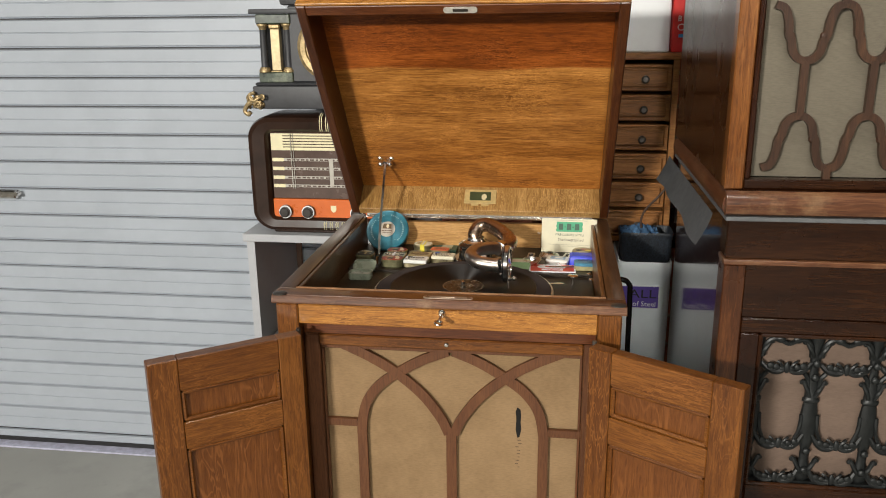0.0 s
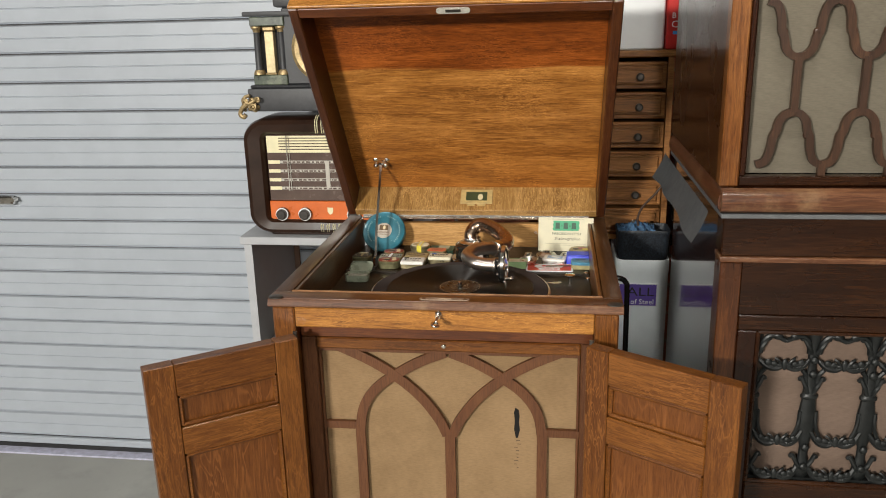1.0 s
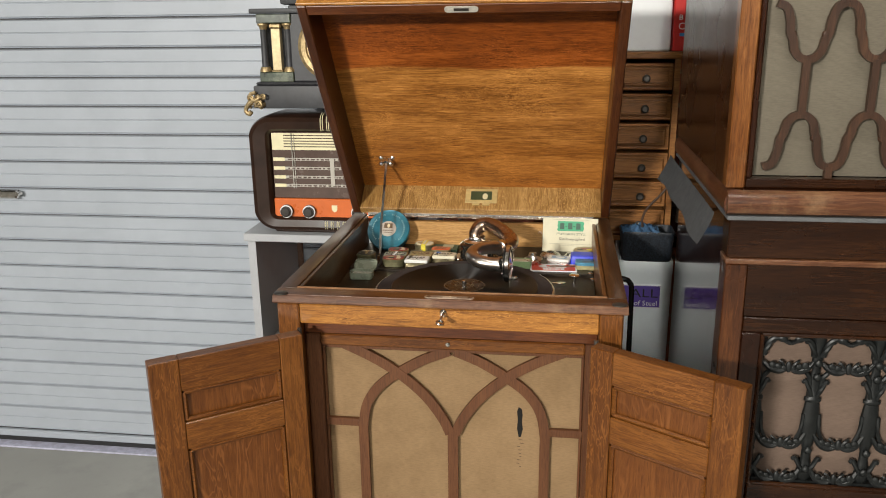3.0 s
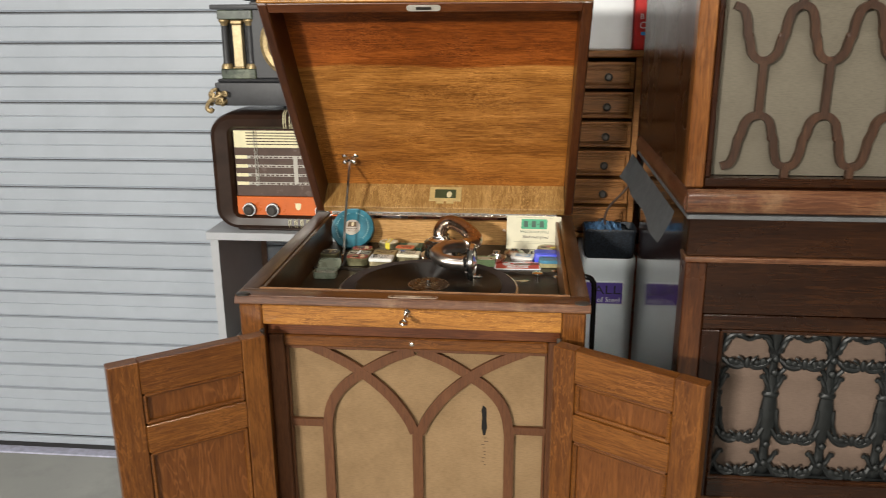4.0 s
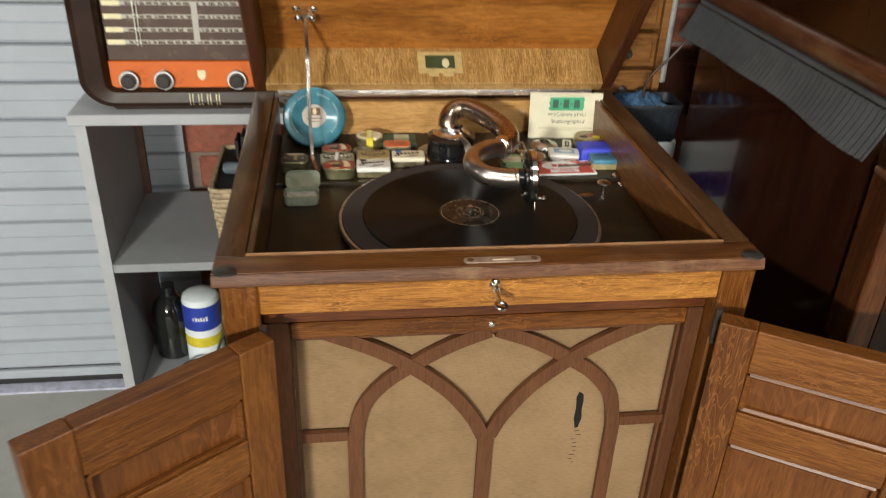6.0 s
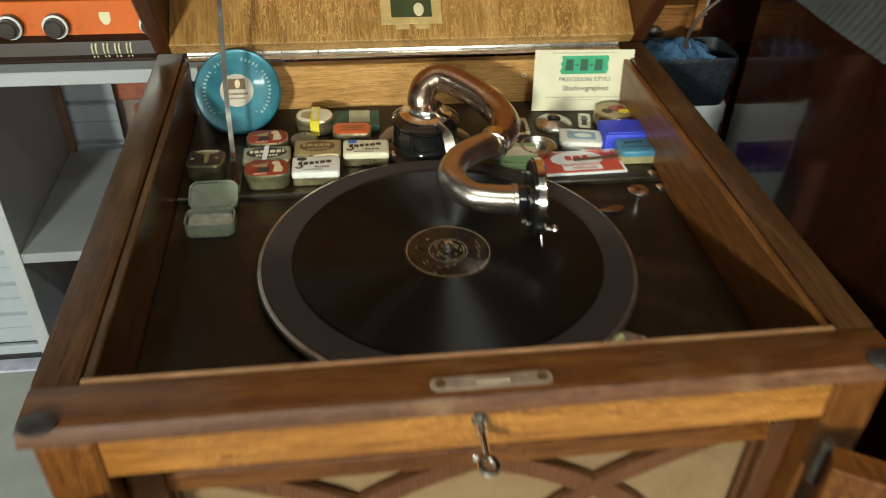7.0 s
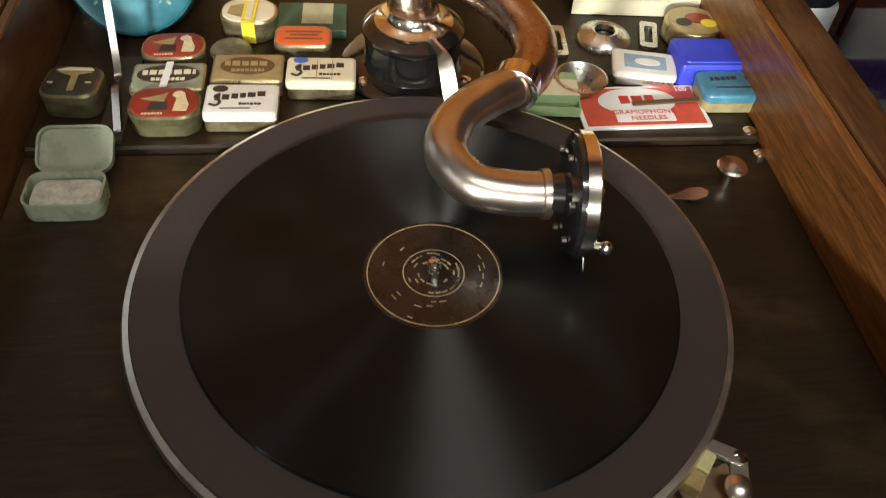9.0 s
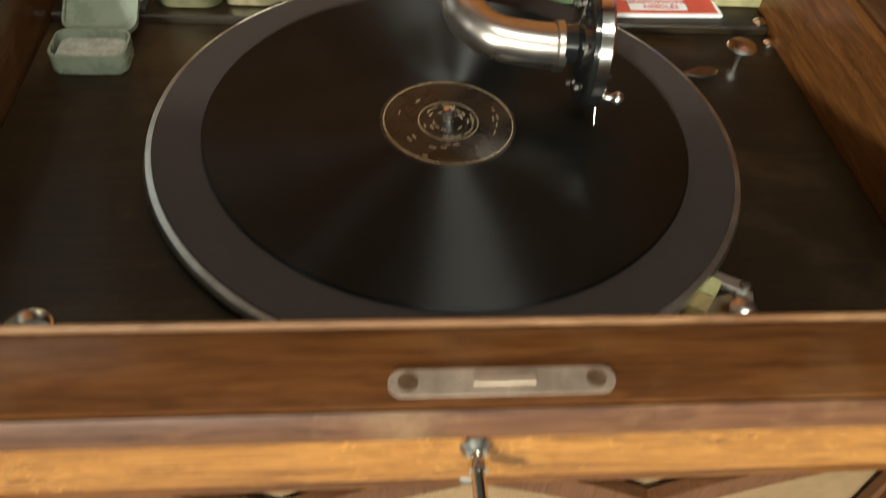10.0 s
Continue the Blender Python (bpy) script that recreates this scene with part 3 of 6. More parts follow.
def door(name, hinge, ang, mirror):
    """Frame-and-panel door: local x from the hinge outwards, y through it."""
    m = gram.matrix_basis.inverted() @ pose(hinge[0], hinge[1], 0.0, 0, 0, ang)
    w, t, z0, z1, st, so = 0.221, 0.022, 0.10, 0.923, 0.035, 0.041
    s = 1 if mirror else -1
    ys = (0.0, t) if s > 0 else (-t, 0.0)
    root = part(name, B(0.0, st, *ys, z0, z1, bevel=0.0012), oak_z, gram, "open panelled oak door", m=m)
    part("stile", B(w - so, w, *ys, z0, z1, bevel=0.0012), oak_z, root)
    rails = [(0.874, z1), (0.782, 0.824), (z0, z0 + 0.09)]
    for a, b in rails:
        part("rail", B(st + 0.0003, w - so - 0.0003, ys[0] + 0.0005, ys[1] - 0.0005, a, b, bevel=0.0012), oak_x, root)
    yc = sum(ys) / 2
    for a, b in ((0.824, 0.874), (z0 + 0.09, 0.782)):
        part("panel", B(st, w - so, yc - 0.003, yc + 0.003, a, b), oak_panel, root)
        bm = bmesh.new()
        for yf in (ys[0] + 0.0052, ys[1] - 0.0052):
            r = 0.0036
            for p, q in (((st + r, a + r), (w - so - r, a + r)), ((st + r, b - r), (w - so - r, b - r)), ((st + r, a + r), (st + r, b - r)), ((w - so - r, a + r), (w - so - r, b - r))):
                sweep(bm, [Vector((p[0], yf, p[1])), Vector((q[0], yf, q[1]))], r, 6)
        part("moulding", bm, oak_x, root)
    for z in (0.905, 0.5, 0.2):
        bm = bmesh.new()
        lathe(bm, [(0.0035, -0.02), (0.0035, 0.02)], 8, pose(-0.003, 0.0, z))
        part("hinge", bm, dark_metal, root)
    return root


door("door", (-0.228, -0.002), 180 + 36.5, True)
door("door", (0.219, -0.003), -31.5, False)

# lid, hinged at the back; local y towards the hinge, z away from the opening
lidm = gram.matrix_basis.inverted() @ pose(0, YH, ZH, -OPEN)
L, D, T = 0.522, 0.064, 0.017
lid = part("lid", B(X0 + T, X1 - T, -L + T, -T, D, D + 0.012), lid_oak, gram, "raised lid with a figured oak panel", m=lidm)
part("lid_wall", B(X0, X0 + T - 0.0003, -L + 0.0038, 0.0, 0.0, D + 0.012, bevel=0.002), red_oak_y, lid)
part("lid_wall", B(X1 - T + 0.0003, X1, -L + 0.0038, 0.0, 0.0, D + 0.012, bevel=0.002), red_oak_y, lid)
part("lid_front", B(X0 + 0.0003, X1 - 0.0003, -L - 0.001, -L + 0.0035, 0.0012, D + 0.012, bevel=0.001), oak_gold, lid)
part("lid_rail", B(X0 + T, X1 - T, -L + 0.0038, -L + T + 0.004, 0.0, D - 0.0003, bevel=0.001), red_oak, lid)
part("lid_back", B(X0 + T, X1 - T, -T + 0.0003, 0.0, 0.0, D + 0.012, bevel=0.001), band_oak, lid, "pale figured oak band with a maker's plate")
part("lid_top", B(X0 - 0.006, X1 + 0.006, -L - 0.006, 0.004, D + 0.0125, D + 0.026, bevel=0.004, seg=2), oak_gold, lid)
bm = bmesh.new()
loft(bm, [[(-0.002 + x, -L + 0.0125 + y, z) for x, y in plate_outline(0.027, 0.0055)] for z in (-0.0004, -0.0016)])
lp = part("lock_catch", bm, plain("satin_nickel", (0.62, 0.59, 0.52), 0.45, 0.4, 0.15, 80), lid, "nickel lock catch")
part("slot", B(-0.014, 0.010, -L + 0.010, -L + 0.015, -0.0024, -0.0017), dark_metal, lp)
hingestrip = W("piano_hinge", B(-0.238, 0.230, 0.510, 0.522, 0.9715, 0.9735, bevel=0.0005), nickel, label="bright nickel piano hinge")
for k in range(24):
    a = -0.238 + 0.468 * k / 24
    bm = bmesh.new()
    lathe(bm, [(0.0033, 0.0004), (0.0033, 0.0191)], 8, pose(a, 0.523, 0.975, 0, 90, 0))
    W("hinge_knuckle", bm, nickel, hingestrip)
# maker's plate on the band
yb = -T - 0.0002
plate_gold = plain("worn_gold_plate", (0.58, 0.44, 0.19), 0.4, 0.1, 0.15, 90)
plate = part("maker_plate", B(-0.033, 0.033, yb - 0.0015, yb, 0.018, 0.056, bevel=0.0005), plate_gold, lid, "brass maker's plate with a green picture")
part("picture", B(-0.022, 0.022, yb - 0.0021, yb - 0.0016, 0.026, 0.049), plain("green_enamel", (0.05, 0.07, 0.03), 0.4), plate)
bm = bmesh.new()
ball(bm, (0.008, yb - 0.0022, 0.035), 0.007, 0.8, 0.1, 1.2)
part("pale_shape", bm, cream, plate)
part("tab", B(-0.018, -0.003, yb - 0.0015, yb, 0.012, 0.0178), plate_gold, plate)
part("tab", B(0.003, 0.018, yb - 0.0015, yb, 0.012, 0.0178), plate_gold, plate)

# lid stay
stay = W("lid_stay", B(-0.193, -0.178, 0.342, 0.43, 0.9132, 0.9155), dark_metal, label="nickel lid stay")
bm = bmesh.new()
top, foot = Vector((-0.193, 0.512, 1.088)), Vector((-0.188, 0.402, 0.925))
sweep(bm, smooth_path([top, top.lerp(foot, 0.3) + Vector((0, -0.002, 0)), top.lerp(foot, 0.7) + Vector((-0.001, -0.003, 0)), foot, foot + Vector((0.002, -0.02, 0.0)), foot + Vector((0.008, -0.055, -0.006))], 6), 0, flat=(0.0046, 0.0022), ref=(0, 0.8, -0.6))
W("rod", bm, nickel, stay)
bm = bmesh.new()
for dx in (-0.012, 0.012):
    ball(bm, (-0.193 + dx, 0.520, 1.096), 0.0068)
    ball(bm, (-0.193 + dx * 0.8, 0.512, 1.084), 0.0058)
sweep(bm, [Vector((-0.207, 0.520, 1.094)), Vector((-0.179, 0.520, 1.094))], 0.0032, 8)
sweep(bm, [Vector((-0.193, 0.532, 1.100)), Vector((-0.193, 0.508, 1.086))], 0.0045, 8)
ball(bm, (-0.186, 0.514, 1.086), 0.0055)
W("bracket", bm, nickel, stay)
# winding crank on the side
crank = thing("winding_crank", 0.27, 0.30, 0.9, "black iron winding crank in the cabinet's side", "crank")
bm = bmesh.new()
sweep(bm, smooth_path([(0.249, 0.20, 0.952), (0.268, 0.20, 0.953), (0.279, 0.20, 0.946), (0.282, 0.20, 0.925), (0.283, 0.20, 0.79)], 6), 0.0045, 10)
W("arm", bm, black_gloss, crank)
bm = bmesh.new()
lathe(bm, [(0.006, 0), (0.009, 0.02), (0.009, 0.06), (0.006, 0.075)], 14, pose(0.283, 0.20, 0.785, 0, 90, 0))
W("grip", bm, black_gloss, crank)

# ---- turntable, record, tone arm ----
TX, TY = 0.0005, 0.2215
tt = thing("turntable", TX, TY, 0.908, "round felt-covered turntable with a nickel rim", "turntable")
bm = bmesh.new()
lathe(bm, [(0.120, 0.0045), (0.1518, 0.0045), (0.1548, 0.006), (0.1562, 0.0095), (0.1550, 0.0125), (0.1530, 0.0132), (0.02, 0.0132)], 96)
part("platter", bm, plain("brushed_nickel_rim", (0.74, 0.70, 0.64), 0.34, 1.0, 0.15, 60), tt, "nickel rim")
bm = bmesh.new()
lathe(bm, [(0.1520, 0.0133), (0.1510, 0.0148), (0.003, 0.0148)], 96)
part("felt", bm, felt, tt, "brown felt")
bm = bmesh.new()
lathe(bm, [(0.004, 0.013), (0.004, 0.022), (0.0032, 0.0255), (0.001, 0.0268)], 16)
part("spindle", bm, nickel, tt)


fret_wood = wood("fretwork_brown", (0.030, 0.015, 0.009), (0.048, 0.023, 0.013), (0.080, 0.038, 0.020), "z", rough=0.4, coat=0.2)


def record_mat():
    m, t, b = nt("black_shellac")
    co = t.nodes.new("ShaderNodeTexCoord")
    w = node(t, "ShaderNodeTexWave", Scale=260.0, Distortion=0.3, Detail=1.0)
    w.wave_type, w.rings_direction = "RINGS", "Z"
    t.links.new(co.outputs["Object"], w.inputs["Vector"])
    bu = t.nodes.new("ShaderNodeBump")
    bu.inputs["Strength"].default_value, bu.inputs["Distance"].default_value = 0.08, 0.00006
    t.links.new(w.outputs["Fac"], bu.inputs["Height"])
    t.links.new(bu.outputs[0], b.inputs["Normal"])
    n = node(t, "ShaderNodeTexNoise", Scale=30.0, Detail=5.0)
    t.links.new(co.outputs["Object"], n.inputs["Vector"])
    r = ramp(t, [(0.4, (0.0018, 0.0024, 0.0024)), (0.7, (0.004, 0.0048, 0.0046))])
    t.links.new(n.outputs["Fac"], r.inputs[0])
    t.links.new(r.outputs[0], b.inputs["Base Color"])
    b.inputs["Roughness"].default_value = 0.52
    b.inputs["Specular IOR Level"].default_value = 0.46
    b.inputs["Coat Weight"].default_value = 0.04
    b.inputs["Coat Roughness"].default_value = 0.10
    b.inputs["Anisotropic"].default_value = 1.0
    b.inputs["Anisotropic Rotation"].default_value = 0.25
    tg = t.nodes.new("ShaderNodeTangent")
    tg.direction_type, tg.axis = "RADIAL", "Z"
    t.links.new(tg.outputs[0], b.inputs["Tangent"])
    return m


rec = thing("record", TX, TY, 0.9229, "black shellac record with a dark printed label", "record")
bm = bmesh.new()
lathe(bm, [(0.1262, 0.0), (0.1275, 0.0012), (0.1262, 0.0024), (0.118, 0.0022), (0.050, 0.0022), (0.046, 0.0020), (0.004, 0.0020)], 96, cap1=True)
part("disc", bm, record_mat(), rec)
label_mat = plain("dark_label_print", (0.016, 0.011, 0.008), 0.28, 0.0, 0.4, 60, dirt=(0.05, 0.036, 0.024))
bm = bmesh.new()
lathe(bm, [(0.0365, 0.0021), (0.0362, 0.0024), (0.004, 0.0024)], 64)
lab = part("label", bm, label_mat, rec, "dark label with pale rings and gilt print")
silver_print = plain("pale_gilt_print", (0.40, 0.33, 0.22), 0.35, 0.3, 0.2, 200)
bm = bmesh.new()
for r0, r1 in ((0.0340, 0.0347), (0.0155, 0.0162)):
    loft(bm, [circle(r0, 64, 0.0026), circle(r1, 64, 0.0026)], cap0=False, cap1=False)
part("ring", bm, silver_print, lab)
bm = bmesh.new()
rnd = random.Random(3)
for k in range(34):
    a, r = rnd.uniform(0, 6.283), rnd.choice((0.008, 0.0105, 0.013, 0.0135))
    box(bm, -0.0012, rnd.uniform(0.0008, 0.002), -0.0004, 0.0005, 0.0025, 0.00265, m=pose(r * math.cos(a), r * math.sin(a), 0, 0, 0, math.degrees(a) + 90))
for k in range(14):
    a, r = rnd.uniform(0, 6.283), rnd.uniform(0.019, 0.032)
    box(bm, -0.0015, rnd.uniform(0.001, 0.003), -0.0003, 0.0004, 0.0025, 0.0026, m=pose(r * math.cos(a), r * math.sin(a), 0, 0, 0, math.degrees(a) + 90))
part("print", bm, silver_print, lab)

arm = thing("tone_arm", 0.003, 0.42, 0.913, "nickel-plated gooseneck tone arm worn to copper", "tone arm")
bm = bmesh.new()
lathe(bm, [(0.050, 0.0), (0.050, 0.003), (0.047, 0.005), (0.034, 0.0058), (0.033, 0.008), (0.0320, 0.026), (0.034, 0.029), (0.034, 0.032), (0.029, 0.035), (0.012, 0.036)], 40)
base = part("base", bm, black_gloss, arm, "black enamelled base")
for a in (215, 325, 90):
    bm = bmesh.new()
    lathe(bm, [(0.0045, 0), (0.004, 0.002), (0.0015, 0.0032)], 10, pose(0.0415 * math.cos(radians(a)), 0.0415 * math.sin(radians(a)), 0.0045))
    part("screw", bm, nickel, base)
bm = bmesh.new()
lathe(bm, [(0.0262, 0.0355), (0.0262, 0.0372), (0.0205, 0.0390), (0.0175, 0.042), (0.0165, 0.0460)], 28)
part("collar", bm, nickel, arm)
ctrl = [(0.000, 0.425, 0.948), (-0.001, 0.430, 0.962), (0.007, 0.438, 0.974), (0.023, 0.437, 0.979), (0.044, 0.419, 0.976), (0.062, 0.397, 0.970), (0.073, 0.372, 0.965), (0.068, 0.346, 0.962), (0.052, 0.325, 0.963)]
pp = smooth_path(ctrl, 6)
bm = bmesh.new()
sweep(bm, pp, [0.0128 + 0.0014 * math.sin(math.pi * i / len(pp)) for i in range(len(pp))], 18)
part("gooseneck", bm, plain("copper_showing_through", (0.44, 0.32, 0.24), 0.27, 1.0, 0.25, 16, dirt=(0.62, 0.56, 0.50)), arm, world=True)
ctrl2 = [(0.056, 0.330, 0.963), (0.036, 0.312, 0.968), (0.016, 0.291, 0.969), (0.009, 0.268, 0.966), (0.021, 0.250, 0.961), (0.042, 0.246, 0.958), (0.060, 0.2455, 0.957)]
bm = bmesh.new()
sweep(bm, smooth_path(ctrl2, 6), 0.0118, 18)
part("crook", bm, copper_nickel, arm, "worn nickel crook", world=True)
d = (Vector(ctrl[-1]) - Vector(ctrl[-3])).normalized()
bm = bmesh.new()
lathe(bm, [(0.0130, -0.007), (0.0145, -0.006), (0.0145, 0.006), (0.0130, 0.007)], 24, Matrix.Translation((0.056, 0.3305, 0.9628)) @ d.to_track_quat("Z", "Y").to_matrix().to_4x4())
part("joint_ring", bm, nickel, arm, world=True)
bm = bmesh.new()
lathe(bm, [(0.0115, 0), (0.0132, 0.001), (0.0132, 0.005), (0.0115, 0.006)], 24, pose(0.0555, 0.2455, 0.957, 0, 90, 0))
part("end_ring", bm, copper_nickel, arm, world=True)
bm = bmesh.new()
sweep(bm, smooth_path([(0.012, 0.395, 0.952), (0.020, 0.380, 0.945), (0.024, 0.368, 0.928), (0.028, 0.362, 0.916)], 5), 0, flat=(0.010, 0.002), ref=(0, 1, 0.4))
part("bracket", bm, copper_nickel, arm, "worn nickel bracket", world=True)
# sound box: upright disc, axis along the crook's end
sb = part("sound_box", bmesh.new(), black_gloss, arm, "chrome and black sound box", m=arm.matrix_basis.inverted() @ pose(0.066, 0.2415, 0.961, 0, 90, 0) @ pose(0, 0, 0, 4, 0, 0) @ Matrix.Diagonal((1.07, 1.07, 1, 1)))
bm = bmesh.new()
lathe(bm, [(0.009, -0.006), (0.010, 0.0), (0.013, 0.001), (0.026, 0.0025), (0.029, 0.004), (0.029, 0.0065), (0.02, 0.007)], 36)
part("back_plate", bm, black_gloss, sb)
bm = bmesh.new()
lathe(bm, [(0.0275, 0.0065), (0.0305, 0.0065), (0.0305, 0.0125), (0.0285, 0.014), (0.0240, 0.014), (0.0235, 0.0115)], 36, cap0=False, cap1=False)
part("chrome_ring", bm, nickel, sb)
bm = bmesh.new()
lathe(bm, [(0.0238, 0.0110), (0.016, 0.0135), (0.006, 0.0150), (0.002, 0.0165)], 30)
part("diaphragm", bm, nickel, sb)
bm = bmesh.new()
for k in range(8):
    a = 2 * math.pi * k / 8
    lathe(bm, [(0.0015, 0.0135), (0.0013, 0.0149)], 8, pose(0.0262 * math.cos(a), 0.0262 * math.sin(a), 0))
part("rivet", bm, nickel, sb)
for k in range(6):
    a = 2 * math.pi * k / 6
    bm = bmesh.new()
    lathe(bm, [(0.0016, -0.0005), (0.0016, 0.0018)], 8)
    part("back_screw", bm, dark_metal, sb, m=pose(0.0225 * math.cos(a), 0.0225 * math.sin(a), 0))
bm = bmesh.new()
sweep(bm, [Vector((0.0785, 0.2385, 0.961)), Vector((0.0790, 0.2255, 0.9375))], 0.0026, 10)
ball(bm, (0.080, 0.2245, 0.9405), 0.0045)
sweep(bm, [Vector((0.080, 0.2245, 0.9405)), Vector((0.088, 0.221, 0.9415))], 0.002, 8)
ball(bm, (0.0885, 0.2205, 0.9415), 0.0038)
part("needle_bar", bm, nickel, arm, world=True)
bm = bmesh.new()
sweep(bm, [Vector((0.0788, 0.2265, 0.939)), Vector((0.079, 0.219, 0.9256))], [0.0011, 0.0003], 8)
part("needle", bm, nickel, arm, "steel needle", world=True)

# ---- the tall mahogany gramophone beside it ----
big = thing("tall_gramophone", 0.617, 0.30, 0.0, "tall dark mahogany gramophone with a fretwork window and iron grille", "gramophone")
BX0, BX1, BY, BYB = 0.394, 0.852, 0.036, 0.545
UX0 = 0.382


def G(name, bm, mat, parent=None, label=""):
    return part(name, bm, mat, parent or big, label, world=True)


# lower case
G("side_panel", B(BX0 + 0.007, BX0 + 0.025, BY + 0.042, BYB, 0.05, 1.100), mahogany_gloss, label="polished mahogany side")
G("side_panel", B(BX1 - 0.018, BX1, BY + 0.042, BYB, 0.05, 1.100), mahogany_z)
G("back_panel", B(BX0 + 0.019, BX1 - 0.019, BYB - 0.02, BYB, 0.05, 1.72), mahogany_z)
G("front_post", B(BX0, BX0 + 0.030, BY, BY + 0.0415, 0.0, 1.034, bevel=0.0015), wood("mahogany_warm_post", (0.035, 0.011, 0.004), (0.065, 0.021, 0.007), (0.12, 0.042, 0.012), "z", rough=0.26, coat=0.3))
G("front_post", B(BX1 - 0.030, BX1, BY, BY + 0.0415, 0.0, 1.034, bevel=0.0015), mahogany_z)
G("frieze", B(BX0, BX1, BY, BY + 0.0415, 1.0435, 1.100, bevel=0.0015), mahogany)
G("frieze_bead", B(BX0 - 0.002, BX1 + 0.002, BY - 0.003, BY + 0.04, 1.0345, 1.043, bevel=0.003, seg=2), mahogany_worn)
G("upper_panel", B(BX0 + 0.0305, BX1 - 0.0305, BY + 0.004, BY + 0.024, 0.955, 1.034, bevel=0.001), mahogany, label="figured mahogany panel")
G("door_rail", B(BX0 + 0.0305, BX1 - 0.0305, BY + 0.002, BY + 0.024, 0.931, 0.954, bevel=0.002), mahogany)
G("door_stile", B(BX0 + 0.0305, 0.4525, BY + 0.002, BY + 0.024, 0.65, 0.9305, bevel=0.002), mahogany_z)
G("door_stile", B(0.7865, BX1 - 0.0305, BY + 0.002, BY + 0.024, 0.65, 0.9305, bevel=0.002), mahogany_z)
G("door_rail", B(0.453, 0.786, BY + 0.002, BY + 0.024, 0.65, 0.682, bevel=0.002), mahogany)
G("bead", B(BX0 + 0.031, BX1 - 0.0305, BY - 0.004, BY + 0.02, 0.640, 0.6495, bevel=0.003, seg=2), mahogany_worn)
G("plinth_panel", B(BX0 + 0.0305, BX1 - 0.0305, BY + 0.006, BY + 0.024, 0.05, 0.639), mahogany)
G("grille_backing", B(0.4535, 0.7855, BY + 0.026, BY + 0.030, 0.66, 0.9305), pink_cloth, label="brown cloth behind the iron grille")
bm = bmesh.new()
for a, b in (((0.455, 0.684), (0.784, 0.684)), ((0.455, 0.928), (0.784, 0.928)), ((0.455, 0.684), (0.455, 0.928)), ((0.784, 0.684), (0.784, 0.928))):
    sweep(bm, [Vector((a[0], BY + 0.006, a[1])), Vector((b[0], BY + 0.006, b[1]))], 0.0035, 8)
G("grille_bead", bm, mahogany)


# cast grille: four bays of scrolled openings between baluster stems
def iron_stem(x):
    bm = bmesh.new()
    prof = [(0.006, 0.688), (0.011, 0.694), (0.012, 0.705), (0.007, 0.722), (0.0065, 0.742), (0.010, 0.756), (0.013, 0.775), (0.0125, 0.800), (0.010, 0.8195), (0.0125, 0.8215), (0.0125, 0.8255), (0.010, 0.8275), (0.0095, 0.845), (0.007, 0.862), (0.0055, 0.875), (0.008, 0.888), (0.0045, 0.898), (0.009, 0.915), (0.011, 0.926)]
    lathe(bm, prof, 12, Matrix.Translation((x, BY + 0.017, 0)) @ Matrix.Diagonal((1, 0.55, 1, 1)))
    for z in (0.742, 0.862, 0.884, 0.710):
        ball(bm, (x, BY + 0.009, z), 0.006, 1, 0.7, 1)
    for s in (-1, 1):
        for z, w in ((0.905, 0.016), (0.842, 0.014), (0.715, 0.016)):
            sweep(bm, smooth_path([(x + s * 0.004, BY + 0.013, z - 0.012), (x + s * w * 0.6, BY + 0.011, z), (x + s * w, BY + 0.013, z + 0.012), (x + s * (w + 0.004), BY + 0.013, z + 0.008)], 4), [0.0034] * 12 + [0.0018], 7)
    G("iron_stem", bm, iron, grille)


def iron_swag(x, z, h, w=0.036):
    """Scrolled leaf garland across one bay."""
    bm = bmesh.new()
    for s in (-1, 1):
        sweep(bm, smooth_path([(x + s * w, BY + 0.014, z + h), (x + s * w * 0.7, BY + 0.011, z + h * 0.2), (x + s * w * 0.35, BY + 0.010, z - 0.001), (x, BY + 0.010, z + 0.004)], 5), [0.003 + 0.0022 * math.sin(math.pi * i / 15) for i in range(16)], 7)
        for k in range(3):
            a = x + s * (0.006 + 0.0085 * k)
            ball(bm, (a, BY + 0.009, z + 0.004 + 0.002 * k), 0.0052, 1.1, 0.6, 0.8 + 0.15 * k, 8)
        sweep(bm, smooth_path([(x + s * 0.003, BY + 0.009, z + 0.002), (x + s * 0.009, BY + 0.008, z + 0.012), (x + s * 0.014, BY + 0.010, z + 0.015)], 4), 0.0022, 6)
    ball(bm, (x, BY + 0.008, z + 0.006), 0.006, 0.8, 0.6, 1.5, 8)
    G("iron_swag", bm, iron, grille)


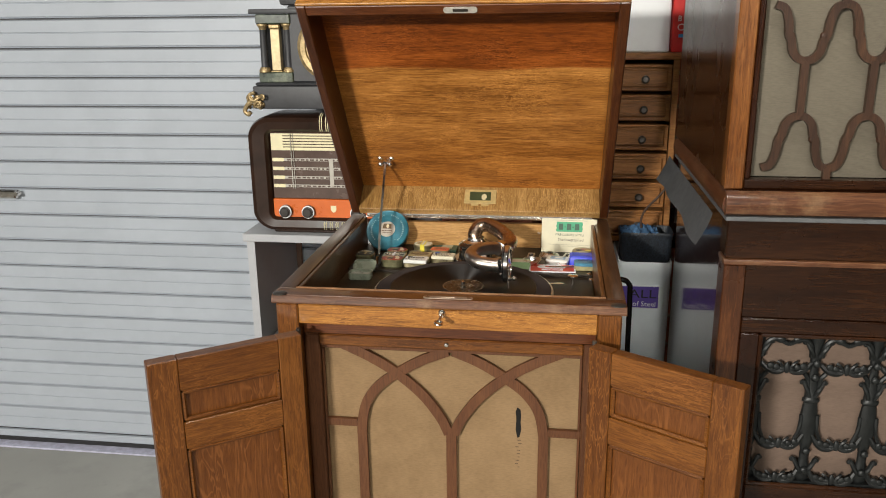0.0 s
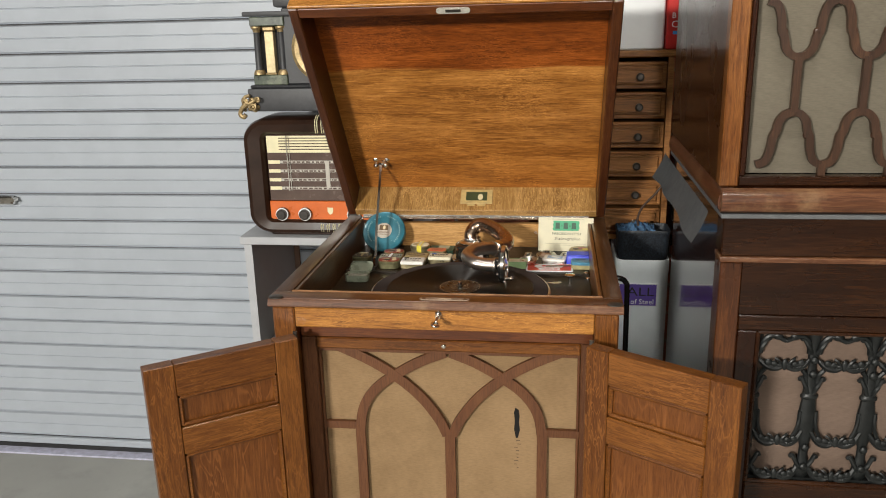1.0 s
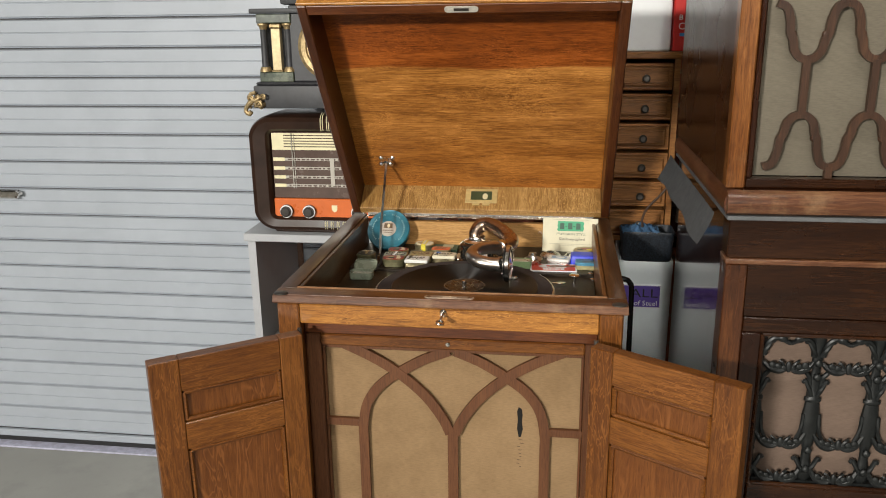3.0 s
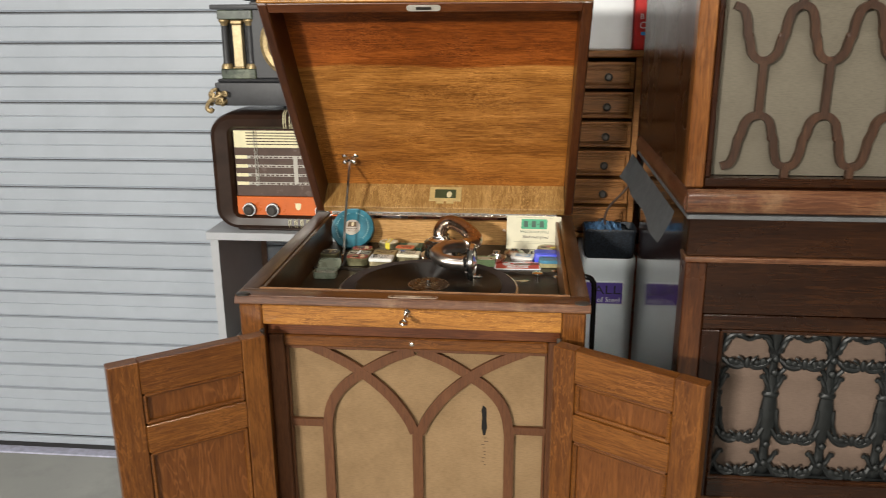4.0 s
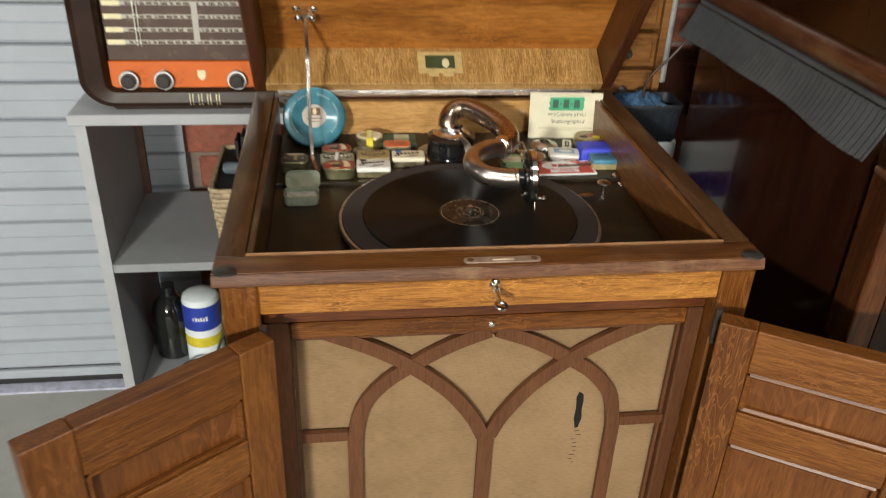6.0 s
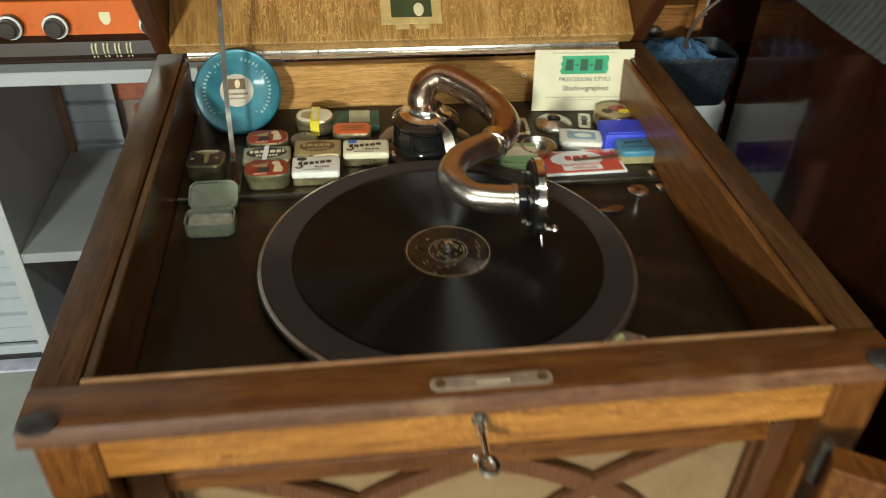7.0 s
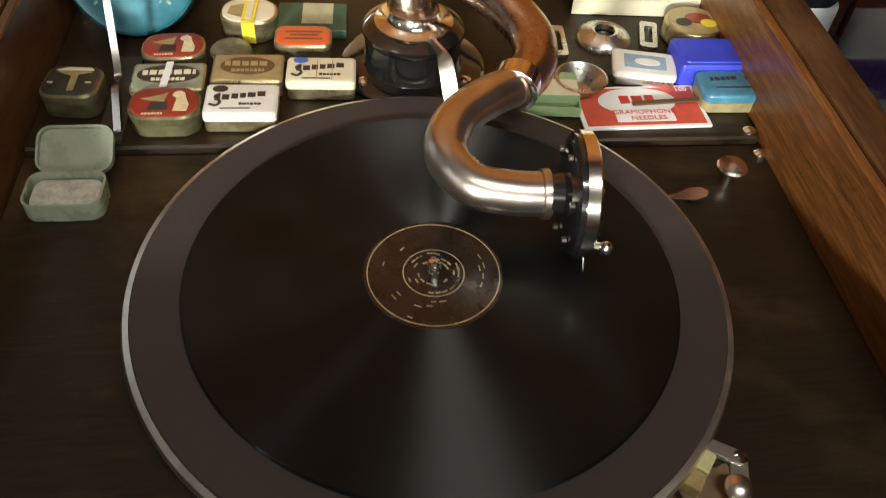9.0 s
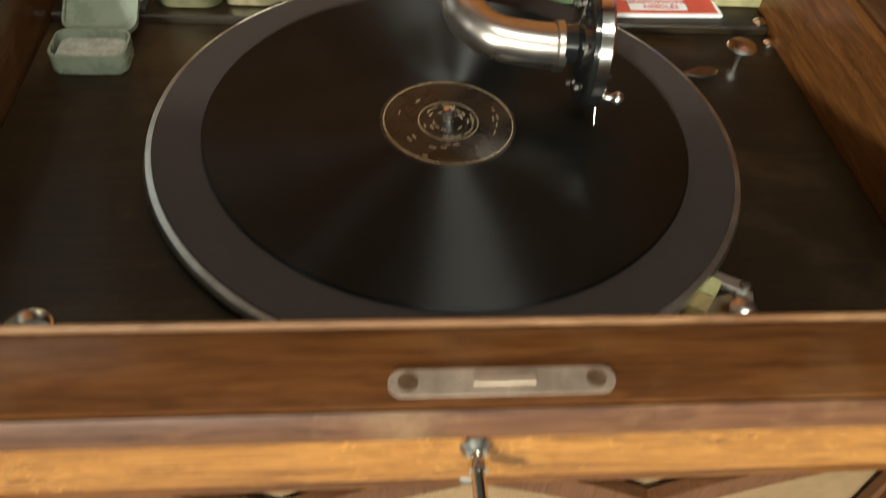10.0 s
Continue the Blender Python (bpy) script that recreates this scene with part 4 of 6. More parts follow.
grille = G("iron_grille", B(0.4545, 0.7845, BY + 0.012, BY + 0.022, 0.9265, 0.930), iron, label="ornate blackened cast-iron grille")
bay = 0.0825
for k in range(5):
    iron_stem(0.4555 + bay * k)
for k in range(4):
    x = 0.4555 + bay * (k + 0.5)
    iron_swag(x, 0.871, 0.012)
    iron_swag(x, 0.748, 0.020)
    iron_swag(x, 0.690, 0.022)
    for s in (-1, 1):
        for pts, r in (([(0.034, 0.014, 0.893), (0.031, 0.012, 0.912), (0.020, 0.011, 0.921), (0.0, 0.011, 0.913)], 0.0036), ([(0.033, 0.014, 0.845), (0.0325, 0.013, 0.858), (0.026, 0.012, 0.868)], 0.0034), ([(0.030, 0.014, 0.800), (0.0285, 0.013, 0.775), (0.022, 0.012, 0.758)], 0.003)):
            bm = bmesh.new()
            sweep(bm, smooth_path([(x + s * a, BY + b, c) for a, b, c in pts], 5), r, 7)
            G("iron_scroll", bm, iron, grille)
        bm = bmesh.new()
        ball(bm, (x + s * 0.012, BY + 0.010, 0.920), 0.006, 1.2, 0.5, 0.9, 8)
        G("iron_leaf", bm, iron, grille)
G("iron_base", B(0.4545, 0.7845, BY + 0.012, BY + 0.022, 0.6835, 0.689), iron, grille)

# moulded waist
def moulding_x(z0, prof, x0, x1, y):
    bm = bmesh.new()
    loft(bm, [[(x, y - dy, z0 + dz) for dy, dz in prof] for x in (x0, x1)])
    return bm


WAIST = [(0.0, 0.0), (0.006, 0.0), (0.012, 0.004), (0.014, 0.012), (0.013, 0.022), (0.008, 0.030), (0.0, 0.034)]
G("waist_front", moulding_x(1.107, WAIST, BX0 - 0.007, BX1 + 0.008, BY), mahogany_worn, label="worn rounded waist moulding")
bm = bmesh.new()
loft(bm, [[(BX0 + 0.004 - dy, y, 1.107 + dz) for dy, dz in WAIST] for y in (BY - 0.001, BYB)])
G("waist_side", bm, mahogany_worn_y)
G("waist_board", B(BX0 + 0.0045, BX1 - 0.004, BY + 0.0005, BYB - 0.021, 1.107, 1.141), mahogany_z)
G("upper_side", B(UX0 + 0.006, UX0 + 0.024, BY + 0.034, BYB, 1.1415, 1.72), mahogany_z, label="glossy dark mahogany side")
G("upper_side", B(BX1 - 0.024, BX1 - 0.006, BY + 0.034, BYB, 1.1415, 1.72), mahogany_z)
G("corner_post", B(UX0 + 0.004, UX0 + 0.029, BY + 0.006, BY + 0.0335, 1.1415, 1.72, bevel=0.002), mahogany_gold, label="golden worn corner post")
G("corner_post", B(BX1 - 0.029, BX1 - 0.004, BY + 0.006, BY + 0.0335, 1.1415, 1.72, bevel=0.002), mahogany_z)
G("window_rail", B(UX0 + 0.0295, BX1 - 0.0295, BY + 0.010, BY + 0.030, 1.1415, 1.155, bevel=0.002), mahogany)
G("window_stile", B(UX0 + 0.0295, UX0 + 0.0385, BY + 0.010, BY + 0.030, 1.1555, 1.70, bevel=0.002), mahogany_z)
G("window_stile", B(BX1 - 0.0385, BX1 - 0.0295, BY + 0.010, BY + 0.030, 1.1555, 1.70, bevel=0.002), mahogany_z)
G("window_cloth", B(UX0 + 0.039, BX1 - 0.039, BY + 0.033, BY + 0.038, 1.1555, 1.72), speaker_cloth, label="grey-beige cloth behind the fretwork")
G("top", B(UX0 - 0.01, BX1 + 0.01, BY - 0.01, BYB + 0.005, 1.7205, 1.75, bevel=0.006, seg=2), mahogany)
PX, P0 = 0.0866, 0.4775


def fret(x, up, z0, z1):
    """One ogee arm of the fretwork from a bar's end to the next trough."""
    for s in (-1, 1):
        h = PX / 2
        dz = z1 - z0
        pts = [(x + s * h * a, BY + 0.02 + 0.0003 * s, z0 + dz * b) for a, b in ((0, 0), (0.22, 0.04), (0.40, 0.17), (0.47, 0.36), (0.56, 0.48), (0.60, 0.70), (0.74, 0.93), (1.0, 1.0))]
        if not (UX0 + 0.036 < x + s * h < BX1 - 0.034):
            if not (UX0 + 0.036 < x + s * h * 0.6 < BX1 - 0.034):
                continue
        bm = bmesh.new()
        sweep(bm, smooth_path(pts, 4), 0, flat=(0.0100, 0.009), ref=(0, 1, 0))
        ball(bm, (x + s * h * 0.49, BY + 0.0195, z0 + dz * 0.44), 0.0062, 1, 0.7, 1, 8)
        G("fret_curve", bm, fret_wood)


for k in range(5):
    x = P0 + PX * k
    if x > BX1 - 0.045:
        continue
    for base in (1.242, 1.525):
        G("fret_bar", B(x - 0.0048, x + 0.0048, BY + 0.0150, BY + 0.0238, base, base + 0.072), fret_wood)
        fret(x, False, base, base - 0.072)
        fret(x, True, base + 0.072, base + 0.144)
    for k2 in (-1, 1):
        xx = x + k2 * PX / 2
        if UX0 + 0.04 < xx < BX1 - 0.04 and k2 == 1:
            G("fret_bar", B(xx - 0.0048, xx + 0.0048, BY + 0.0150, BY + 0.0238, 1.1555, 1.171), fret_wood)
            G("fret_bar", B(xx - 0.0048, xx + 0.0048, BY + 0.0150, BY + 0.0238, 1.386, 1.453), fret_wood)

# ribbed rubber mat draped over the waist's edge
matt = bmesh.new()
rows = []
nrib = 150
for i in range(nrib + 1):
    y = 0.045 + 0.475 * i / nrib
    rib = 0.0012 * math.sin(i * math.pi / 1.5)
    wv = 0.006 * math.sin(i * 0.09)
    ln = 0.044 + 0.003 * math.sin(i * 0.045 + 1)
    rows.append([matt.verts.new((0.374 - rib - 0.020 * u ** 1.3 - wv * 0.5 * u, y + 0.0 * u, 1.106 - ln * u)) for u in (0, 0.2, 0.4, 0.6, 0.8, 1.0)])
for a, b in zip(rows, rows[1:]):
    for i in range(5):
        matt.faces.new((a[i], b[i], b[i + 1], a[i + 1]))
bmesh.ops.solidify(matt, geom=matt.faces, thickness=0.0018)
solo("rubber_mat", matt, mat_grey, "grey ribbed rubber mat hanging over the cabinet's side", "mat")
solo("mat_edge", B(BX0 - 0.006, BX1 + 0.004, BY - 0.012, BYB, 1.1005, 1.1065, bevel=0.001), mat_grey, "grey ribbed mat between the two cases", "mat")

# ---- grey shelf, radio, clock ----
SX0, SX1, SY0, SY1, ST = -0.612, -0.16, 0.765, 1.095, 0.857
shelf = thing("shelf_unit", -0.386, 0.93, 0.0, "grey painted open shelf unit against the brick wall", "shelf")


def S(name, bm, mat, parent=None, label=""):
    return part(name, bm, mat, parent or shelf, label, world=True)


S("side_panel", B(SX0 + 0.004, SX0 + 0.022, SY0 + 0.004, SY1, 0.0, ST - 0.0205, bevel=0.001), shelf_grey)
S("side_panel", B(SX1 - 0.018, SX1, SY0, SY1, 0.0, ST - 0.0205, bevel=0.001), shelf_grey)
S("edge_strip", B(SX0 + 0.003, SX0 + 0.023, SY0, SY0 + 0.0035, 0.0, ST - 0.0205), shelf_pale)
S("top", B(SX0 - 0.004, SX1 + 0.004, SY0 - 0.008, SY1, ST - 0.020, ST, bevel=0.0015), shelf_pale)
S("board", B(SX0 + 0.0225, SX1 - 0.0185, SY0 + 0.003, SY1, 0.534, 0.552, bevel=0.001), shelf_grey)
S("board", B(SX0 + 0.0225, SX1 - 0.0185, SY0 + 0.003, SY1, 0.210, 0.228, bevel=0.001), shelf_grey)

radio = thing("valve_radio", -0.386, 0.86, ST, "brown bakelite valve radio with a cream dial and orange strip", "radio")


def radio_ring(hw, hh, y, r, bulge=0.0, cz=0.1455):
    out = []
    for x, z in rrect(hw, hh, r, 7):
        k = 1 - (z / hh) ** 2
        out.append((x + (1 if x > 0 else -1) * bulge * (k - 0.35) - 0.0, y, cz + z + 0.006 * (1 - (x / hw) ** 2) * (1 if z > 0 else 0)))
    return out


bm = bmesh.new()
f = -0.088
loft(bm, [radio_ring(0.185, 0.125, 0.09, 0.03, 0.01), radio_ring(0.203, 0.140, 0.075, 0.04, 0.016), radio_ring(0.205, 0.1425, 0.0, 0.045, 0.018), radio_ring(0.204, 0.1415, f + 0.018, 0.045, 0.018), radio_ring(0.200, 0.1375, f + 0.006, 0.042, 0.017), radio_ring(0.190, 0.129, f, 0.036, 0.014), radio_ring(0.163, 0.112, f + 0.004, 0.018, 0.006), radio_ring(0.156, 0.106, f + 0.012, 0.012, 0.003), radio_ring(0.154, 0.104, f + 0.026, 0.010, 0.0)])
part("case", bm, bakelite, radio)
part("foot_rail", B(-0.155, 0.155, f + 0.012, 0.07, 0.0, 0.012, bevel=0.003), bakelite, radio)
dial = part("dial", B(-0.152, 0.152, f + 0.018, f + 0.0255, 0.086, 0.250, bevel=0.001), dial_brown, radio, "brown glass dial with cream scales")
part("scale", B(-0.150, 0.150, f + 0.0165, f + 0.0178, 0.206, 0.247), cream, dial)
for k in range(5):
    z = 0.213 + 0.0068 * k
    part("scale_line", B(-0.120, 0.140, f + 0.0160, f + 0.0164, z, z + 0.0024), dial_brown, dial)
for k, z in enumerate((0.183, 0.161, 0.139, 0.118)):
    part("scale_bar", B(-0.149, 0.148, f + 0.0165, f + 0.0178, z - 0.0032, z + 0.0032), dial_white, dial)
    part("scale_tag", B(-0.149, -0.120, f + 0.0160, f + 0.0164, z - 0.0042, z + 0.0042), cream, dial)
    bm = bmesh.new()
    rnd = random.Random(k)
    x = -0.112
    while x < 0.13:
        w = rnd.uniform(0.003, 0.011)
        box(bm, x, x + w, f + 0.0159, f + 0.0164, z - 0.002, z + 0.0015)
        x += w + rnd.uniform(0.002, 0.006)
    part("station_print", bm, dial_brown, dial, "rows of illegible station print")
part("pillar", B(-0.006, 0.004, f + 0.0155, f + 0.0164, 0.118, 0.186), dial_white, dial)
part("pointer", B(-0.1005, -0.0985, f + 0.014, f + 0.0155, 0.112, 0.248), nickel, dial)
part("pointer", B(-0.0945, -0.0932, f + 0.014, f + 0.0155, 0.112, 0.248), nickel, dial)
strip = part("control_strip", B(-0.153, 0.153, f + 0.014, f + 0.0255, 0.032, 0.0855, bevel=0.001), orange, radio, "glossy orange control strip")
for x in (-0.121, -0.063, 0.060, 0.118):
    bm = bmesh.new()
    lathe(bm, [(0.0165, 0), (0.0165, 0.007), (0.0150, 0.009)], 28, pose(x, f + 0.0138, 0.0545, 90, 0, 0))
    kn = part("knob", bm, black_gloss, radio, "dark knob with a pale ring")
    bm = bmesh.new()
    loft(bm, [[(x + r * math.cos(a), f + 0.0138 - 0.0105 - d, 0.0545 + r * math.sin(a)) for a in [2 * math.pi * i / 32 for i in range(32)]] for r, d in ((0.0162, -0.0015), (0.0158, 0.0005), (0.0134, 0.0005), (0.0130, -0.0015))], cap0=False, cap1=False)
    part("ring", bm, paper_white, kn)
    bm = bmesh.new()
    lathe(bm, [(0.0128, 0.006), (0.0125, 0.018), (0.010, 0.0205), (0.003, 0.021)], 24, pose(x, f + 0.0138, 0.0545, 90, 0, 0))
    part("cap", bm, plain("dark_knob", (0.035, 0.030, 0.027), 0.3), kn)
bm = bmesh.new()
bm.faces.new([bm.verts.new((x, f + 0.0134, z)) for x, z in ((-0.007, 0.070), (-0.007, 0.060), (-0.0045, 0.055), (0, 0.052), (0.0045, 0.055), (0.007, 0.060), (0.007, 0.070))])
part("emblem", bm, cream, strip)
for k in range(4):
    for dz, z in ((0, 0.264), (1, 0.014)):
        for d in (0, 0.005):
            x = (-0.020 if dz == 0 else -0.022) + k * 0.0150 + d
            bm = bmesh.new()
            if dz == 0:
                sweep(bm, smooth_path([(x, f + 0.002, 0.255), (x, f - 0.001, 0.264), (x, f - 0.0005, 0.280), (x, f + 0.006, 0.290), (x, f + 0.02, 0.2955)], 4), 0.0011, 6)
            else:
                sweep(bm, smooth_path([(x, f + 0.004, 0.031), (x, f - 0.0002, 0.024), (x, f + 0.003, 0.012)], 4), 0.0011, 6)
            part("trim_line", bm, cream, radio)

clock = thing("mantel_clock", -0.380, 0.87, 1.156, "black slate mantel clock with gilt columns standing on the radio", "clock")
cf = -0.075
part("plinth", B(-0.195, 0.195, cf, 0.07, 0.006, 0.060, bevel=0.004, seg=2), slate, clock)
part("step", B(-0.190, 0.190, cf + 0.004, 0.066, 0.0605, 0.068, bevel=0.004), slate, clock)
part("body", B(-0.178, 0.178, cf + 0.035, 0.055, 0.0685, 0.226, bevel=0.002), slate, clock)
part("dial_block", B(-0.100, 0.100, cf + 0.012, cf + 0.0345, 0.0685, 0.245, bevel=0.003), slate, clock)
part("cornice", B(-0.192, 0.192, cf - 0.002, 0.066, 0.2265, 0.238, bevel=0.004, seg=2), slate, clock)
part("pediment", B(-0.12, 0.12, cf + 0.01, 0.055, 0.2455, 0.275, bevel=0.01, seg=2), slate, clock)
for s in (-1, 1):
    part("marble_base", B(s * 0.136 - 0.042, s * 0.136 + 0.042, cf + 0.006, cf + 0.0345, 0.0685, 0.092, bevel=0.002), marble, clock, "veined green marble block")
    part("marble_frieze", B(s * 0.136 - 0.042, s * 0.136 + 0.042, cf + 0.006, cf + 0.0345, 0.2045, 0.226, bevel=0.002), marble, clock, "veined green marble frieze")
    for dx, r in ((-0.030, 0.0085), (0.030, 0.0085)):
        bm = bmesh.new()
        lathe(bm, [(r * 1.25, 0.0925), (r * 1.1, 0.098), (r, 0.104), (r * 0.9, 0.186), (r, 0.190)], 16, pose(s * 0.136 + dx, cf + 0.019, 0))
        c = part("column", bm, slate, clock)
        bm = bmesh.new()
        lathe(bm, [(r * 1.0, 0.1905), (r * 1.1, 0.196), (r * 1.6, 0.2005), (r * 1.6, 0.2042)], 12, pose(s * 0.136 + dx, cf + 0.019, 0))
        part("capital", bm, gilt, c, "gilt capital")
        bm = bmesh.new()
        lathe(bm, [(r * 1.7, 0.0922), (r * 1.7, 0.096), (r * 1.3, 0.103), (r * 1.05, 0.104)], 12, pose(s * 0.136 + dx, cf + 0.019, 0))
        part("foot", bm, gilt, c, "gilt foot")
    bm = bmesh.new()
    box(bm, s * 0.136 - 0.011, s * 0.136 + 0.011, cf + 0.016, cf + 0.0345, 0.096, 0.192, 0.001)
    c = part("pilaster", bm, plain("pale_gilt_pilaster", (0.52, 0.42, 0.24), 0.45, 0.3, 0.2, 60), clock, "pale gilt pilaster")
    part("capital", B(s * 0.136 - 0.0145, s * 0.136 + 0.0145, cf + 0.012, cf + 0.0345, 0.1925, 0.2042, bevel=0.003), gilt, c)
    part("foot", B(s * 0.136 - 0.0145, s * 0.136 + 0.0145, cf + 0.013, cf + 0.0345, 0.0922, 0.0955, bevel=0.001), gilt, c)
    # cast gilt foot: scrolls and leaves
    bm = bmesh.new()
    rnd = random.Random(11)
    for k in range(26):
        ball(bm, (s * (0.168 + rnd.uniform(0, 0.040)), cf - 0.006 + rnd.uniform(-0.006, 0.012), 0.010 + rnd.uniform(0, 0.026)), rnd.uniform(0.004, 0.008), 1, 0.8, 1, 7)
    sweep(bm, smooth_path([(s * 0.185, cf - 0.010, 0.030), (s * 0.205, cf - 0.010, 0.018), (s * 0.214, cf - 0.010, 0.002), (s * 0.206, cf - 0.010, -0.006), (s * 0.200, cf - 0.010, 0.0)], 5), 0.0055, 8)
    sweep(bm, smooth_path([(s * 0.172, cf - 0.010, 0.036), (s * 0.190, cf - 0.014, 0.026), (s * 0.200, cf - 0.010, 0.040), (s * 0.186, cf - 0.010, 0.046)], 5), 0.0042, 8)
    for dx, dz, r in ((0.178, 0.016, 0.011), (0.196, 0.030, 0.009), (0.166, 0.034, 0.008)):
        sweep(bm, [Vector((s * (dx + r * (1 - 0.09 * q) * math.cos(q * 0.7)), cf - 0.012 - 0.0006 * q, dz + r * (1 - 0.09 * q) * math.sin(q * 0.7))) for q in range(11)], [0.0034 - 0.0002 * q for q in range(11)], 7)
    part("ornate_foot", bm, gilt, clock, "gilt scrolled foot")
    bm = bmesh.new()
    for k in range(8):
        ball(bm, (s * (0.172 + 0.006 * math.sin(k)), cf + 0.045, 0.105 + 0.010 * k), 0.007, 1, 0.8, 1, 7)
    part("side_mask", bm, gilt, clock, "gilt side ornament")
bm = bmesh.new()
lathe(bm, [(0.078, 0.0), (0.078, 0.008), (0.070, 0.012), (0.060, 0.010), (0.058, 0.004), (0.01, 0.004)], 48, pose(0.0, cf + 0.0122, 0.150, 90, 0, 0))
part("bezel", bm, gilt, clock, "gilt dial ring")

# brick wall seen through the shelf
bw = bpy.data.objects["wall_north"]
bricks = []
bl, bh, bj = 0.23, 0.076, 0.010
brick_me = None
bm = bmesh.new()
box(bm, -bl / 2, bl / 2, -0.006, 0.03, 0.0, bh, 0.004)
finish(bm)
brick_me = bpy.data.meshes.new("brick")
bm.to_mesh(brick_me)
bm.free()
brick_me.materials.append(brick_mat)
for r in range(22):
    for c in range(10):
        x = -0.60 + (bl + bj) * c + (0.12 if r % 2 else 0.0)
        if x - bl / 2 < -0.66 or x > 1.5:
            continue
        ob = new("brick", brick_me)
        ob.parent = bw
        ob.matrix_basis = pose(x, 1.158, 0.02 + (bh + bj) * r)

# ---- small drawers, boxes and bins behind the cabinet ----
DX0, DX1, DY, DB = 0.13, 0.406, 0.69, 0.93
chest = thing("drawer_chest", 0.265, 0.80, 0.8825, "small wooden chest of many shallow drawers with dark knobs", "chest of drawers")


def C(name, bm, mat, parent=None, label=""):
    return part(name, bm, mat, parent or chest, label, world=True)


C("side_panel", B(DX1 - 0.012, DX1, DY, DB, 0.8825, 1.280), drawer_oak)
C("side_panel", B(DX0, DX0 + 0.012, DY, DB, 0.8825, 1.280), drawer_oak)
C("back_panel", B(DX0 + 0.0125, DX1 - 0.0125, DB - 0.010, DB, 0.8825, 1.280), drawer_oak)
C("top", B(DX0 - 0.006, DX1 + 0.006, DY - 0.008, DB + 0.005, 1.2805, 1.294, bevel=0.003), drawer_oak)
C("bottom", B(DX0 + 0.0125, DX1 - 0.0125, DY, DB - 0.011, 0.8825, 0.894), drawer_oak)
for k in range(6):
    z = 1.2425 - 0.0635 * k
    dr = C("drawer", B(DX0 + 0.014, DX1 - 0.014, DY + 0.004, DB - 0.015, z - 0.0280, z + 0.0280, bevel=0.001), drawer_oak)
    C("drawer_face", B(DX0 + 0.022, DX1 - 0.022, DY - 0.002, DY + 0.0038, z - 0.019, z + 0.019, bevel=0.003), drawer_oak, dr)
    C("drawer_edge", B(DX0 + 0.014, DX1 - 0.014, DY - 0.001, DY + 0.0036, z + 0.0220, z + 0.0250, bevel=0.001), drawer_oak, dr)
    C("drawer_edge", B(DX0 + 0.014, DX1 - 0.014, DY - 0.001, DY + 0.0036, z - 0.0260, z - 0.0230, bevel=0.001), drawer_oak, dr)
    for dz in (0.012, -0.012, 0.017):
        C("drawer_ridge", B(DX0 + 0.024, DX1 - 0.024, DY - 0.0045, DY - 0.0022, z + dz - 0.0012, z + dz + 0.0012, bevel=0.0005), drawer_oak, dr)
    for x in (0.336, 0.200):
        bm = bmesh.new()
        lathe(bm, [(0.004, 0), (0.004, 0.006), (0.0085, 0.010), (0.0085, 0.014), (0.005, 0.017)], 16, pose(x, DY - 0.002, z - 0.002, 90, 0, 0))
        C("knob", bm, dark_metal, dr, "dark round knob")
stand = thing("bench", 0.28, 0.78, 0.0, "dark low bench below the drawers", "bench")
part("top", B(0.10, 0.70, 0.735, 1.10, 0.857, 0.882), mahogany, stand, world=True)
for x in (0.12, 0.66):
    part("leg", B(x, x + 0.03, 1.0, 1.03, 0.0, 0.8565), mahogany, stand, world=True)
    part("leg", B(x, x + 0.03, 0.80, 0.83, 0.0, 0.8565), mahogany, stand, world=True)
solo("white_box", B(0.20, 0.386, 0.72, 0.88, 1.2945, 1.53, bevel=0.003), paper_white, "plain white cardboard box on the drawers", "box")
redbox = thing("red_box", 0.400, 0.78, 1.2945, "red box with white letters on the drawers", "box")
part("box", B(0.389, 0.412, 0.71, 0.88, 1.2945, 1.475, bevel=0.002), red_print, redbox, world=True)
ri = redbox.matrix_basis.inverted()
words("lettering", "B", 0.016, paper_white, redbox, ri @ pose(0.403, 0.7094, 1.363, 90, 0, 0))
words("lettering", "C", 0.020, paper_white, redbox, ri @ pose(0.405, 0.7094, 1.345, 90, 0, 0))
part("blue_mark", B(0.402, 0.4115, 0.7088, 0.7096, 1.325, 1.332), plain("blue_print", (0.05, 0.25, 0.6), 0.5), redbox, world=True)


b1 = thing("plastic_bin", 0.3455, 0.643, 0.0, "white plastic bin with a purple label beside the dark cabinet", "bin")
bm = bmesh.new()
loft(bm, [[(x, y, z) for x, y in rrect(0.0555 * s, 0.085 * s, 0.012, 4)] for z, s in ((0.0, 0.88), (0.01, 0.9), (0.845, 0.985), (0.848, 1.0), (0.870, 1.0), (0.874, 0.985), (0.874, 0.95), (0.30, 0.85))])
part("tub", bm, white_plastic, b1)
bm = bmesh.new()
box(bm, -0.048, 0.0325, -0.0862, -0.0838, 0.772, 0.823)
part("sticker", bm, paper_white, b1, "purple label with dark and white lettering")
bm = bmesh.new()
box(bm, -0.046, 0.0305, -0.0866, -0.0863, 0.774, 0.821)
part("sticker_ground", bm, purple, b1)
words("lettering", "ALL", 0.027, black_matt, b1, pose(-0.002, -0.0868, 0.804, 90, 0, 0), sx=1.3)
words("lettering", "of Steel", 0.016, paper_white, b1, pose(0.002, -0.0868, 0.782, 90, 0, 0))
basket = thing("mesh_basket", 0.345, 0.588, 0.8745, "black mesh basket with a blue cloth on the bin", "basket")
bm = bmesh.new()
